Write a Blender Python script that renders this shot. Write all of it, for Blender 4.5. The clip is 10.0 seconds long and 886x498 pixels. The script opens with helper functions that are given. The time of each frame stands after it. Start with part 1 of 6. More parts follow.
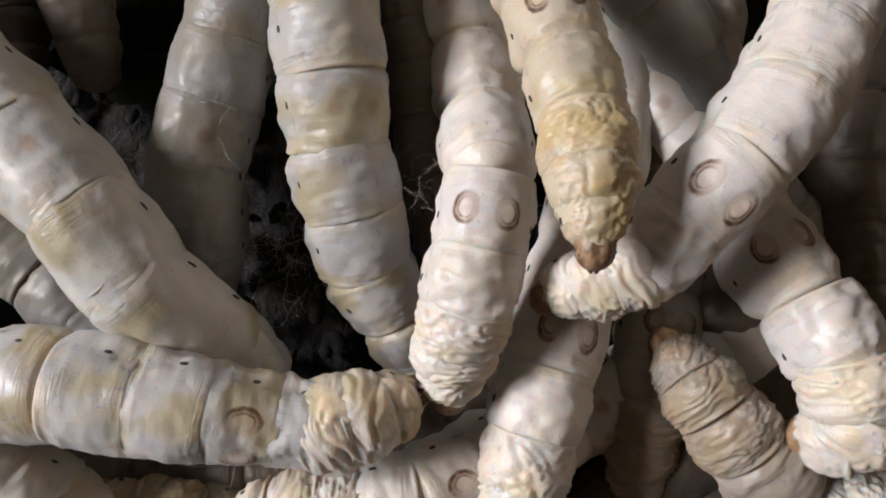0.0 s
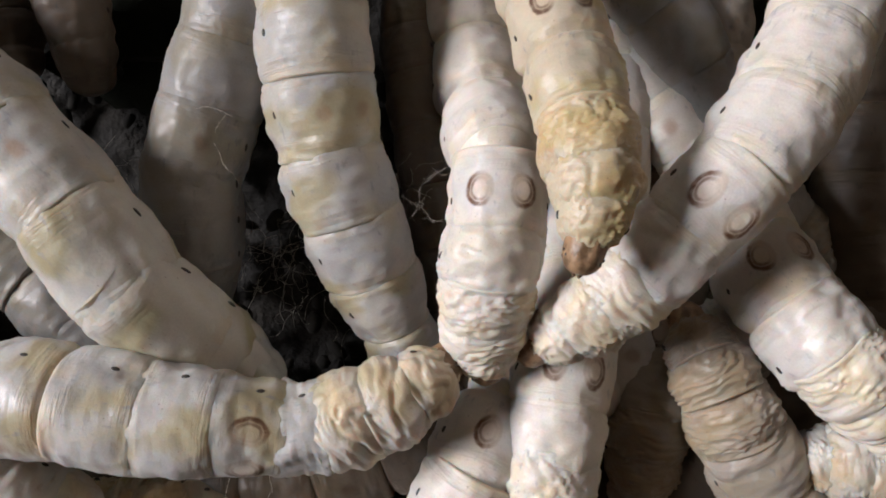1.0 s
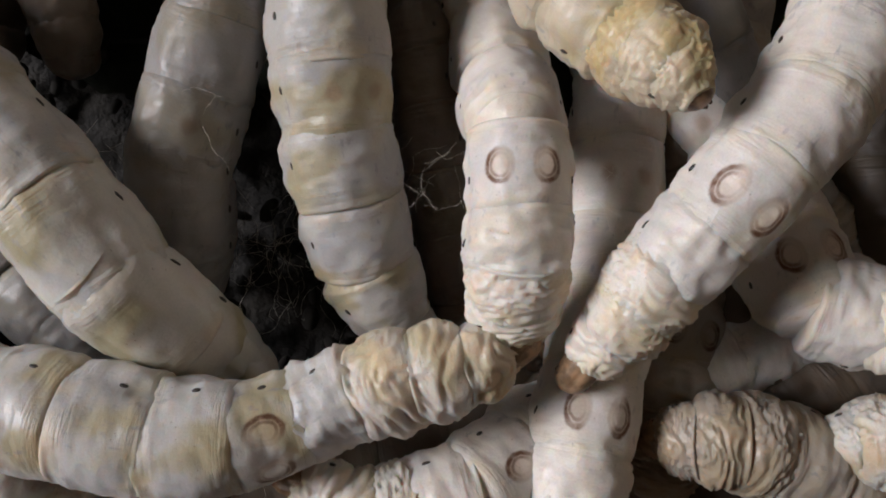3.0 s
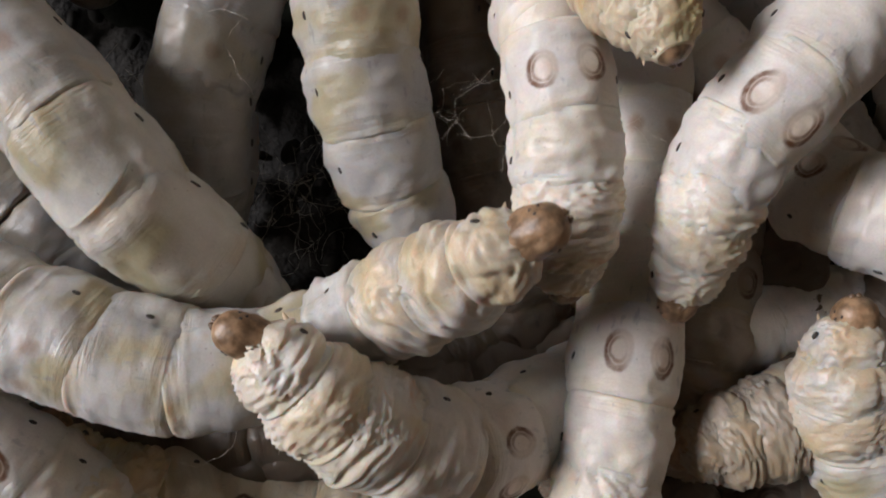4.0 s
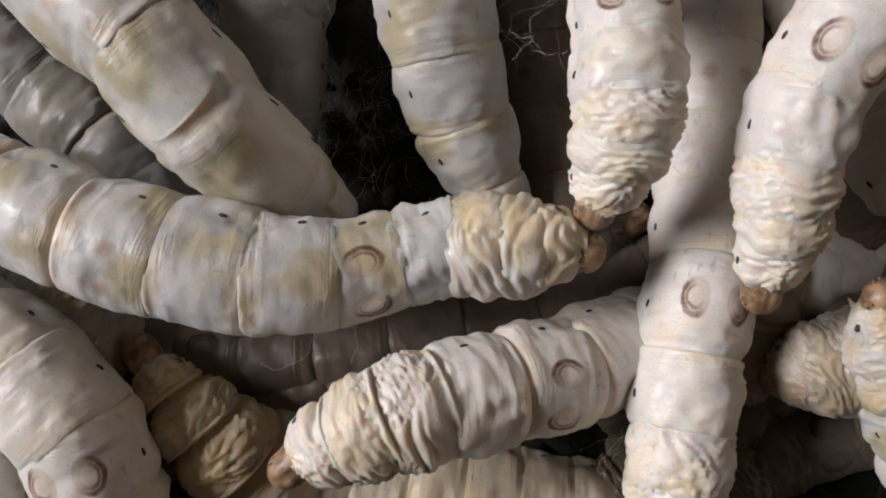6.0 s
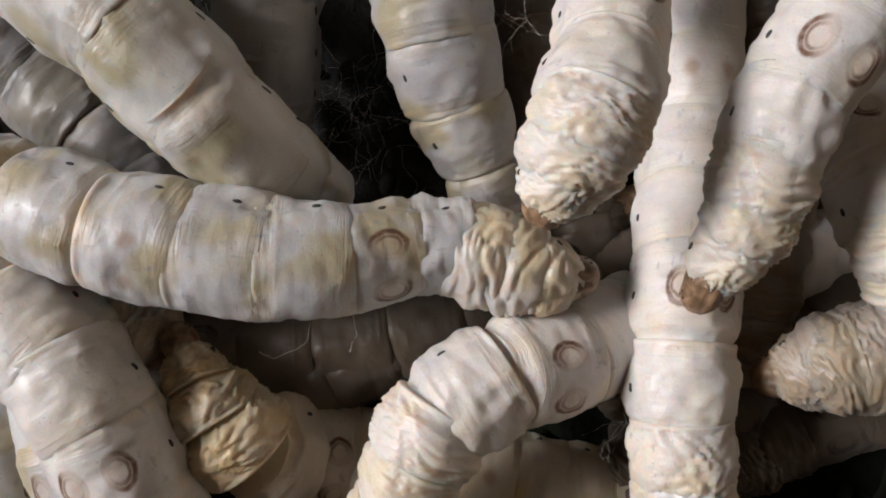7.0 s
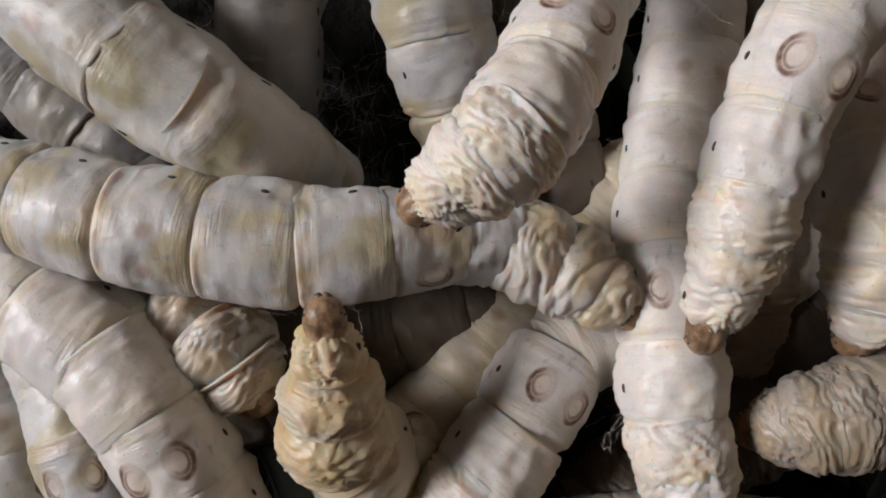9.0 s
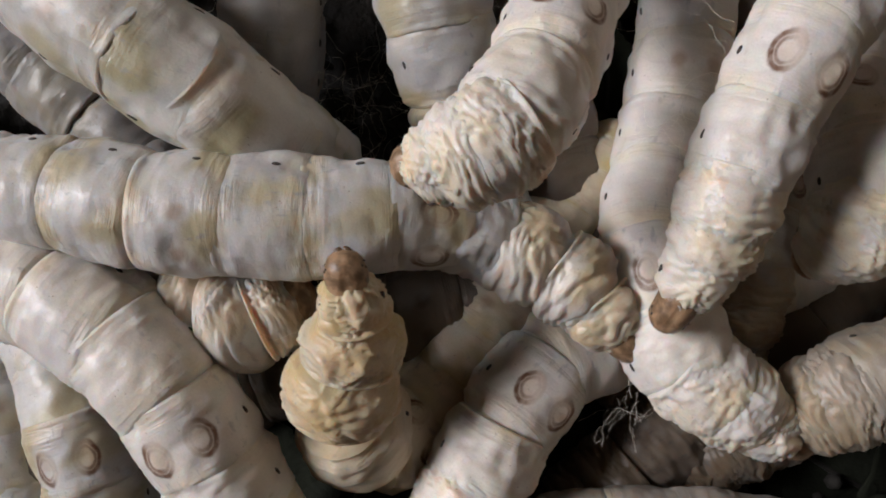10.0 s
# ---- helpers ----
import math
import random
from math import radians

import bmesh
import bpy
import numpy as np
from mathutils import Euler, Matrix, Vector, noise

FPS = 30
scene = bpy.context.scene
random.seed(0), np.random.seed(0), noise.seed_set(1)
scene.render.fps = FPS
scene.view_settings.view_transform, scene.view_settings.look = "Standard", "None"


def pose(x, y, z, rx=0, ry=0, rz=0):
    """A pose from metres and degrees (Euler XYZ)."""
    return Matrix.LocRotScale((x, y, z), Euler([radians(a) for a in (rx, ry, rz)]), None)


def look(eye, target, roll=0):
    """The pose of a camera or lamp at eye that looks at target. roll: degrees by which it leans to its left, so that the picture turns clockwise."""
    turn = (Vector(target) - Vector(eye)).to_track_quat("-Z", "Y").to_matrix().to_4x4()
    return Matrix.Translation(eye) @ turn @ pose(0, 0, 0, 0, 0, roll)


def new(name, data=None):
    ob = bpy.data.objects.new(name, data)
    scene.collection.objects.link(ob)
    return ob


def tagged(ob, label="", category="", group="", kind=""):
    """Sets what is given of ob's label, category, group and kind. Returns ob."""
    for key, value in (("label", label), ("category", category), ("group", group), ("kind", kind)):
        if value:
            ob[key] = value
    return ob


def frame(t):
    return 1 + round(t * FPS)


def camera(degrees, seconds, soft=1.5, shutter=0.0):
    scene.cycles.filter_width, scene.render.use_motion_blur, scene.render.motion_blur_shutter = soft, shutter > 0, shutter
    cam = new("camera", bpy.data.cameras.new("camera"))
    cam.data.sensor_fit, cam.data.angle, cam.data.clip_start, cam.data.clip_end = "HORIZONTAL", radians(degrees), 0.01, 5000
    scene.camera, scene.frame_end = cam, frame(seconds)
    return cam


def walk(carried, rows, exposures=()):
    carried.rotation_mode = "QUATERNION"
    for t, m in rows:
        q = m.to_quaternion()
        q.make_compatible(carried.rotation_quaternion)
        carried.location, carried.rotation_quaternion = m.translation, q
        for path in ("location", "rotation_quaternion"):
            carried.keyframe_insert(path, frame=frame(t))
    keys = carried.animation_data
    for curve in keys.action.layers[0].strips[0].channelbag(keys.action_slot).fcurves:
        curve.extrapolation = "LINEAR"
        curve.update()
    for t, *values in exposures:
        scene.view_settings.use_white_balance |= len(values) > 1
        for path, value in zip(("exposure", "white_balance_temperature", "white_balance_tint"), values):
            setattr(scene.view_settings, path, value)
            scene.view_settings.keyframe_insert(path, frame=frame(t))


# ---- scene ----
MM = 0.001

# ---- camera: a phone held a hand's width above the heap ----
cam = camera(58.0, 10.0, soft=1.9, shutter=0.4)
PATH = [
    (0, pose(0.00006, -0.00104, 0.09409, 0, 0, -0.09)),
    (0.5, pose(0.00006, -0.00130, 0.09459, 0, 0, -1.00)),
    (1, pose(0.00004, 0.00001, 0.09246, 0, 0, 0.40)),
    (1.5, pose(-0.00076, -0.00050, 0.09056, 0, 0, -0.71)),
    (2, pose(-0.00112, -0.00081, 0.09114, 0, 0, -0.24)),
    (2.5, pose(0.00000, 0.00000, 0.09000, 0, 0, 0.00)),
    (4, pose(-0.00290, -0.00663, 0.08510, 0, 0, 1.20)),
    (4.5, pose(-0.00527, -0.01000, 0.08609, 0, 0, 1.85)),
    (5, pose(-0.00753, -0.01161, 0.08614, 0, 0, 2.28)),
    (5.5, pose(-0.00882, -0.01284, 0.08693, 0, 0, 2.30)),
    (7, pose(-0.00860, -0.01535, 0.08604, 0, 0, 0.90)),
    (7.5, pose(-0.00773, -0.01531, 0.08616, 0, 0, 2.01)),
    (8, pose(-0.00793, -0.01552, 0.08784, 0, 0, 1.78)),
    (8.5, pose(-0.00884, -0.01580, 0.08834, 0, 0, 0.90)),
    (9, pose(-0.00883, -0.01576, 0.08723, 0, 0, 0.31)),
    (9.5, pose(-0.00891, -0.01621, 0.08671, 0, 0, 0.97)),
    (10, pose(-0.00853, -0.01654, 0.08749, 0, 0, 1.56)),
]
walk(cam, PATH, exposures=[(0.0, -0.15), (1.5, -0.18), (2.0, -0.30), (2.5, -0.54), (4.0, -0.34), (4.7, -0.38), (5.5, -0.28), (8.0, -0.32), (8.6, -0.46), (10.0, -0.47)])

# ---- world and light: unseen dark room, one window, two added fill lamps ----
world = bpy.data.worlds.new("world")
scene.world = world
world.use_nodes = True
wn = world.node_tree.nodes
sky = wn.new("ShaderNodeTexSky")
sky.sky_type, sky.sun_disc = "NISHITA", False
sky.sun_elevation, sky.sun_rotation = radians(40), radians(120)
wn["Background"].inputs["Strength"].default_value = 0.02
world.node_tree.links.new(sky.outputs["Color"], wn["Background"].inputs["Color"])

# three openings: place along the wall, height of the middle, width, height
X0, X1, Y0, Y1, H, TH = -1.2, 1.3, -1.5, 1.6, 2.4, 0.12
NORTH, WEST, EAST = (-0.30, 0.85, 0.9, 0.60), (0.20, 0.85, 0.6, 0.55), (0.30, 1.10, 0.8, 0.60)
# west is the window; north and east are weak fill lamps, added
for place, inward, (_, _, wide, tall), power, tone in (
        ((NORTH[0], Y1 + 0.01, NORTH[1]), (0, -1, 0), NORTH, 2.2, (1.0, 0.95, 0.92)),
        ((X0 - 0.01, WEST[0], WEST[1]), (1, 0, 0), WEST, 45.0, (1.0, 0.965, 1.0)),
        # warm east lamp stands in for bounce onto the right flanks
        ((X1 + 0.01, EAST[0], EAST[1]), (-1, 0, 0), EAST, 3.0, (1.0, 0.84, 0.66))):
    lamp = bpy.data.lights.new("window_and_fill_light", "AREA")
    lamp.shape, lamp.size, lamp.size_y, lamp.energy, lamp.color = "RECTANGLE", wide, tall, power, tone
    lamp_ob = new("window_and_fill_light", lamp)
    lamp_ob.matrix_world = look(place, Vector(place) + Vector(inward))


# ---- materials ----
class Nodes:
    """A short way to write node trees."""

    def __init__(self, name):
        self.mat = bpy.data.materials.new(name)
        self.mat.use_nodes = True
        self.tree = self.mat.node_tree
        self.bsdf = self.tree.nodes["Principled BSDF"]

    def put(self, socket, value):
        if isinstance(value, bpy.types.NodeSocket):
            self.tree.links.new(value, socket)
        elif value is not None:
            socket.default_value = value

    def math(self, op, a, b=None, clamp=False):
        n = self.tree.nodes.new("ShaderNodeMath")
        n.operation, n.use_clamp = op, clamp
        self.put(n.inputs[0], a)
        self.put(n.inputs[1], b)
        return n.outputs[0]

    def coords(self, scale):
        """Object coordinates in millimetres, times scale."""
        c = self.tree.nodes.new("ShaderNodeTexCoord")
        m = self.tree.nodes.new("ShaderNodeMapping")
        m.inputs["Scale"].default_value = (1000 * scale[0], 1000 * scale[1], 1000 * scale[2])
        self.tree.links.new(c.outputs["Object"], m.inputs["Vector"])
        info = self.tree.nodes.new("ShaderNodeObjectInfo")
        shift = self.math("MULTIPLY", info.outputs["Random"], 37.0)
        add = self.tree.nodes.new("ShaderNodeVectorMath")
        add.operation = "ADD"
        self.tree.links.new(m.outputs["Vector"], add.inputs[0])
        self.tree.links.new(shift, add.inputs[1])
        return add.outputs["Vector"]

    def noise(self, scale, detail=3.0, stretch=(1, 1, 1), rough=0.55, warp=0.0):
        n = self.tree.nodes.new("ShaderNodeTexNoise")
        n.inputs["Scale"].default_value, n.inputs["Detail"].default_value = scale, detail
        n.inputs["Roughness"].default_value, n.inputs["Distortion"].default_value = rough, warp
        self.tree.links.new(self.coords(stretch), n.inputs["Vector"])
        return n.outputs[0]

    def dots(self, scale, stretch=(1, 1, 1)):
        n = self.tree.nodes.new("ShaderNodeTexVoronoi")
        n.inputs["Scale"].default_value = scale
        self.tree.links.new(self.coords(stretch), n.inputs["Vector"])
        return n.outputs["Distance"]

    def span(self, value, lo, hi, out_lo=0.0, out_hi=1.0):
        n = self.tree.nodes.new("ShaderNodeMapRange")
        n.interpolation_type = "SMOOTHSTEP"
        for i, v in enumerate((value, lo, hi, out_lo, out_hi)):
            self.put(n.inputs[i], v)
        return n.outputs[0]

    def mix(self, fac, a, b):
        n = self.tree.nodes.new("ShaderNodeMix")
        n.data_type = "RGBA"
        self.put(n.inputs[0], fac)
        for sock, v in ((n.inputs[6], a), (n.inputs[7], b)):
            self.put(sock, (*v, 1) if isinstance(v, tuple) else v)
        return n.outputs[2]

    def tint(self, color, factor):
        n = self.tree.nodes.new("ShaderNodeVectorMath")
        n.operation = "SCALE"
        self.put(n.inputs[0], color)
        self.put(n.inputs["Scale"], factor)
        return n.outputs[0]

    def bump(self, height, distance, strength=1.0, normal=None):
        n = self.tree.nodes.new("ShaderNodeBump")
        n.inputs["Strength"].default_value, n.inputs["Distance"].default_value = strength, distance
        self.tree.links.new(height, n.inputs["Height"])
        if normal is not None:
            self.tree.links.new(normal, n.inputs["Normal"])
        return n.outputs["Normal"]

    def done(self, color, rough, normal=None, **more):
        self.put(self.bsdf.inputs["Base Color"], (*color, 1) if isinstance(color, tuple) else color)
        self.put(self.bsdf.inputs["Roughness"], rough)
        if normal is not None:
            self.put(self.bsdf.inputs["Normal"], normal)
        for key, value in more.items():
            self.put(self.bsdf.inputs[key.replace("_", " ")], value)
        return self.mat


LOOKS = {  # skin, warm stain of the creased rings, grey mottling, olive stain, amounts of grey and olive
    "cream": ((0.654, 0.608, 0.562), (0.660, 0.552, 0.370), (0.470, 0.472, 0.492), (0.524, 0.439, 0.254), 0.36, 0.24),
    "veined": ((0.523, 0.507, 0.488), (0.640, 0.507, 0.335), (0.367, 0.367, 0.382), (0.367, 0.292, 0.113), 0.55, 0.62),
    "stained": ((0.547, 0.524, 0.484), (0.502, 0.388, 0.251), (0.319, 0.319, 0.327), (0.327, 0.277, 0.129), 0.60, 0.72),
    "yellow": ((0.530, 0.460, 0.351), (0.530, 0.382, 0.195), (0.406, 0.359, 0.296), (0.437, 0.343, 0.140), 0.45, 0.70),
    "ashen": ((0.415, 0.395, 0.367), (0.547, 0.433, 0.281), (0.296, 0.296, 0.312), (0.334, 0.274, 0.122), 0.60, 0.62),
    # cream toned down, shade put into the colour of half-hidden silkworms
    "dimmed": ((0.346, 0.302, 0.256), (0.331, 0.245, 0.151), (0.252, 0.230, 0.216), (0.259, 0.212, 0.115), 0.50, 0.45),
    # greyish skin, which also holds painted shade for silkworms lying low
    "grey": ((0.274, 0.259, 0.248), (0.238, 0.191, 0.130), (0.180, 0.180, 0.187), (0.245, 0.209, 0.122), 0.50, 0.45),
    # skin darkened to brown so the colour carries the heap's deep shade
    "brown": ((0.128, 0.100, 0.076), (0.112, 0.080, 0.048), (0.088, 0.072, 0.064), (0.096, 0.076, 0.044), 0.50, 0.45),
}


def skin_material(name, look_name, mark, creased):
    skin, warm, grey, olive, grey_amount, olive_amount = LOOKS[look_name]
    shade = skin[1] / 0.72
    n = Nodes(name)
    c0 = n.tree.nodes.new("ShaderNodeTexCoord")
    sep0 = n.tree.nodes.new("ShaderNodeSeparateXYZ")
    n.tree.links.new(c0.outputs["Object"], sep0.inputs[0])
    edge = n.math("ABSOLUTE", sep0.outputs[1])
    # broad grey and olive clouds under the skin
    color = n.mix(n.span(n.noise(0.17, 3.0), 0.40, 0.66, 0.0, grey_amount), skin, grey)
    color = n.mix(n.span(n.noise(0.13, 2.0, (1, 1.3, 1), 0.5, 0.4), 0.47, 0.66, 0.0, olive_amount), color, olive)
    if creased:
        color = n.mix(n.span(n.noise(0.20, 3.0, (1, 1.2, 1), 0.5, 0.5), 0.38, 0.70, 0.06, 0.75), color, warm)
        peach = n.math("MULTIPLY", n.span(n.noise(0.55, 3.0, (0.8, 1.4, 0.8), 0.6, 0.8), 0.54, 0.70), 0.38)
        color = n.mix(peach, color, (0.70 * shade, 0.45 * shade, 0.29 * shade))
    else:
        # warm tint towards the ring's edges
        rim = n.span(edge, 0.0017, 0.0033, 0.0, 0.45)
        color = n.mix(n.math("MULTIPLY", rim, n.span(n.noise(0.3, 2.0), 0.40, 0.62)), color, warm)
    # blue-grey specks and brown dirt
    specks = n.math("MULTIPLY", n.span(n.noise(1.1, 3.0, (1.4, 0.7, 1.4)), 0.58, 0.72), n.span(n.noise(0.16, 1.0), 0.44, 0.60))
    color = n.mix(n.math("MULTIPLY", specks, 0.55), color, (0.36 * shade, 0.36 * shade, 0.39 * shade))
    dirt = n.math("MULTIPLY", n.span(n.noise(0.75, 4.0, (0.8, 1.3, 0.8), 0.65), 0.57, 0.76), n.span(n.noise(0.11, 1.0), 0.42, 0.62))
    color = n.mix(n.math("MULTIPLY", dirt, 0.6 if creased else 0.4), color, (0.40 * shade, 0.27 * shade, 0.17 * shade))
    pores = n.math("MULTIPLY", n.span(n.dots(1.5), 0.05, 0.13, 1.0, 0.0), n.span(n.noise(0.5, 1.0), 0.50, 0.62))
    color = n.mix(n.math("MULTIPLY", pores, 0.6), color, (0.16, 0.11, 0.08))
    if mark:
        ax = n.math("MULTIPLY", n.math("ABSOLUTE", sep0.outputs[0]), 1000.0)
        y = n.math("MULTIPLY", sep0.outputs[1], 1000.0)
        top = n.span(sep0.outputs[2], 0.0, 0.001)
        wob = n.math("MULTIPLY", n.math("SUBTRACT", n.noise(0.9, 2.0), 0.5), 0.7)
        if mark == "crescent":
            # two nested arcs on each side, darkest and broadest on the outer side
            wob = n.math("MULTIPLY", wob, 0.42)
            dx = n.math("DIVIDE", n.math("SUBTRACT", ax, 2.0), 1.12)
            dy = n.math("DIVIDE", n.math("SUBTRACT", y, 0.1), 1.42)
            d = n.math("ADD", n.math("SQRT", n.math("ADD", n.math("MULTIPLY", dx, dx), n.math("MULTIPLY", dy, dy))), wob)
            side = n.span(n.math("ADD", dx, n.math("MULTIPLY", dy, 0.45)), -0.7, 0.6, 0.16, 1.0)
            outer = n.math("MULTIPLY", n.span(n.math("ABSOLUTE", n.math("SUBTRACT", d, 0.96)), 0.06, 0.25, 1.0, 0.0), side)
            inner = n.math("MULTIPLY", n.span(n.math("ABSOLUTE", n.math("SUBTRACT", d, 0.66)), 0.03, 0.19, 0.8, 0.0), side)
            inside = n.span(d, 0.85, 1.25, 0.30, 0.0)
            color = n.mix(n.math("MULTIPLY", inside, top), color, (0.66 * shade, 0.47 * shade, 0.31 * shade))
            fac = n.math("MULTIPLY", n.math("MAXIMUM", outer, inner), top)
            fac = n.math("MULTIPLY", fac, n.span(n.noise(1.6, 3.0), 0.25, 0.6, 0.65, 1.0))
            color = n.mix(fac, color, (0.15 * shade, 0.065 * shade, 0.03 * shade))
        else:
            dx = n.math("SUBTRACT", ax, 1.9)
            d = n.math("ADD", n.math("SQRT", n.math("ADD", n.math("MULTIPLY", dx, dx), n.math("MULTIPLY", y, y))), wob)
            fac = n.math("MULTIPLY", n.span(d, 0.3, 1.1, 0.6, 0.0), top)
            color = n.mix(fac, color, (0.42 * shade, 0.26 * shade, 0.16 * shade))
    fine = n.noise(3.2, 5.0, (0.9, 1.3, 0.9), 0.75)
    grain = n.span(n.noise(6.5, 2.0), 0.32, 0.68, 0.95, 1.03)
    color = n.tint(color, grain)
    lines = n.noise(0.9, 3.0, (0.45, 1.6, 0.45), 0.55, 0.9)
    normal = n.bump(lines, 0.0003 if creased else 0.00010, 0.3)
    # fine wrinkles round the body, close to the joints
    wrinkle = n.noise(1.0, 3.0, (0.20, 2.9, 0.20), 0.6, 0.7)
    wrinkle = n.math("MULTIPLY", wrinkle, n.span(edge, 0.0009, 0.0027, 0.06, 1.0))
    wrinkle = n.math("MULTIPLY", wrinkle, n.span(n.noise(0.32, 2.0), 0.40, 0.60, 0.15, 1.0))
    normal = n.bump(wrinkle, 0.0004, 0.2 if creased else 0.42, normal)
    # a shallow pitted and velvety skin
    pits = n.noise(1.7, 3.0, (1, 1.2, 1), 0.6, 0.3)
    normal = n.bump(pits, 0.00014, 0.3, normal)
    normal = n.bump(fine, 0.00006, 0.28, normal)
    rough = n.span(n.noise(0.6, 3.0), 0.3, 0.7, 0.32, 0.54)
    return n.done(color, rough, normal, Subsurface_Weight=0.5, Subsurface_Radius=(1.0, 0.50, 0.30),
                  Subsurface_Scale=0.0013, Specular_IOR_Level=0.42, Sheen_Weight=0.08, Sheen_Roughness=0.45)


SKINS = {}
for look_name in LOOKS:
    for mark in ("", "crescent", "star"):
        for creased in (False, True):
            if not (creased and mark):
                SKINS[look_name, mark, creased] = skin_material("silkworm_skin", look_name, mark, creased)

n = Nodes("head_capsule")
head_color = n.mix(n.span(n.noise(0.9, 3.0), 0.36, 0.68), (0.34, 0.215, 0.125), (0.13, 0.078, 0.042))
HEAD = n.done(head_color, 0.42, n.bump(n.noise(4.0), 0.00008, 0.5), Subsurface_Weight=0.25, Subsurface_Radius=(1.0, 0.5, 0.3), Subsurface_Scale=0.001)
n = Nodes("mouth_dark")
MOUTH = n.done(n.mix(n.noise(3.0), (0.06, 0.035, 0.02), (0.15, 0.09, 0.05)), 0.45)
n = Nodes("spiracle_black")
BLACK = n.done(n.mix(n.noise(4.0), (0.015, 0.012, 0.010), (0.05, 0.04, 0.035)), 0.5)
n = Nodes("leg_amber")
AMBER = n.done(n.mix(n.noise(2.0), (0.62, 0.50, 0.36), (0.45, 0.32, 0.2)), 0.4)
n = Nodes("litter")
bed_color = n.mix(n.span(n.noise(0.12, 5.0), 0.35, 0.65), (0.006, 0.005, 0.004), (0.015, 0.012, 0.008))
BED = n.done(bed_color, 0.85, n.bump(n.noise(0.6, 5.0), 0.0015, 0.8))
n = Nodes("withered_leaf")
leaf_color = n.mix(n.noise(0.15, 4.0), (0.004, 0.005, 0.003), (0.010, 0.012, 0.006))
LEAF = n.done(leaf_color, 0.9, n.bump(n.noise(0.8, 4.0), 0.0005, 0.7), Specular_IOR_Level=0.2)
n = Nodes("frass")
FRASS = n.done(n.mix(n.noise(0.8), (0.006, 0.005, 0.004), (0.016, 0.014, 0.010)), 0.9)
n = Nodes("silk")
SILK = n.done((0.82, 0.78, 0.68), 0.35)
# dark warm tone on the unseen walls limits and warms the bounce
n = Nodes("plaster")
wall_color = n.mix(n.span(n.noise(0.004, 4.0), 0.3, 0.7), (0.07, 0.042, 0.024), (0.09, 0.056, 0.034))
PLASTER = n.done(wall_color, 0.9, n.bump(n.noise(0.05, 4.0), 0.002, 0.4))


# ---- helpers for meshes ----
def link_mesh(name, verts, faces, material, smooth=True):
    me = bpy.data.meshes.new(name)
    me.from_pydata(verts, [], faces)
    me.materials.append(material)
    if smooth:
        me.polygons.foreach_set("use_smooth", [True] * len(me.polygons))
    me.update()
    return me


def part(name, mesh, parent, m=None, label="", scale=(1, 1, 1)):
    ob = new(name, mesh)
    ob.parent = parent
    loc, rot, _ = (m or Matrix()).decompose()
    ob.matrix_basis = Matrix.LocRotScale(loc, rot, scale)
    return tagged(ob, label)


def box(name, lo, hi, material):
    v = [(x, y, z) for x in (lo[0], hi[0]) for y in (lo[1], hi[1]) for z in (lo[2], hi[2])]
    f = [(0, 1, 3, 2), (4, 6, 7, 5), (0, 4, 5, 1), (2, 3, 7, 6), (0, 2, 6, 4), (1, 5, 7, 3)]
    return tagged(new(name, link_mesh(name, v, f, material, False)), kind="structure")


# ---- structure: the litter bed and the plain unseen room round it ----


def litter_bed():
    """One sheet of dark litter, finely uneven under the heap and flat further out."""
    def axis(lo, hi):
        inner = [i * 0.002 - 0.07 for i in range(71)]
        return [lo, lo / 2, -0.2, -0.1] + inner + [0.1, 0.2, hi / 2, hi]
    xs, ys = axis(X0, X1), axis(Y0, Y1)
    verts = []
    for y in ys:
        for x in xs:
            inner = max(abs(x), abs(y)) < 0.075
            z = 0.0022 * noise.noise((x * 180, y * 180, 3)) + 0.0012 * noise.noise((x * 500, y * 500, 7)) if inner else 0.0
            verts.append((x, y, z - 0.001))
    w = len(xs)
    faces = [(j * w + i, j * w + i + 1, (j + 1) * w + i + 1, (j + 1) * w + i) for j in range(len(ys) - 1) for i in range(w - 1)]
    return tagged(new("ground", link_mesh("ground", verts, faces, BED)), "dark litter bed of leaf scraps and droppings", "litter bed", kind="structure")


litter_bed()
box("wall_south", (X0 - TH, Y0 - TH, -0.02), (X1 + TH, Y0, H), PLASTER)
box("ceiling", (X0 - TH, Y0 - TH, H), (X1 + TH, Y1 + TH, H + TH), PLASTER)
m, z, wide, tall = WEST
box("wall_west", (X0 - TH, Y0, -0.02), (X0, m - wide / 2, H), PLASTER)
box("wall_west_pier", (X0 - TH, m + wide / 2, -0.02), (X0, Y1, H), PLASTER)
box("wall_west_sill", (X0 - TH, m - wide / 2, -0.02), (X0, m + wide / 2, z - tall / 2), PLASTER)
box("wall_west_lintel", (X0 - TH, m - wide / 2, z + tall / 2), (X0, m + wide / 2, H), PLASTER)
# wall pieces round the opening made for the east fill lamp
m, z, wide, tall = EAST
box("wall_east", (X1, Y0, -0.02), (X1 + TH, m - wide / 2, H), PLASTER)
box("wall_east_pier", (X1, m + wide / 2, -0.02), (X1 + TH, Y1, H), PLASTER)
box("wall_east_sill", (X1, m - wide / 2, -0.02), (X1 + TH, m + wide / 2, z - tall / 2), PLASTER)
box("wall_east_lintel", (X1, m - wide / 2, z + tall / 2), (X1 + TH, m + wide / 2, H), PLASTER)
m, z, wide, tall = NORTH
box("wall_north", (X0 - TH, Y1, -0.02), (m - wide / 2, Y1 + TH, H), PLASTER)
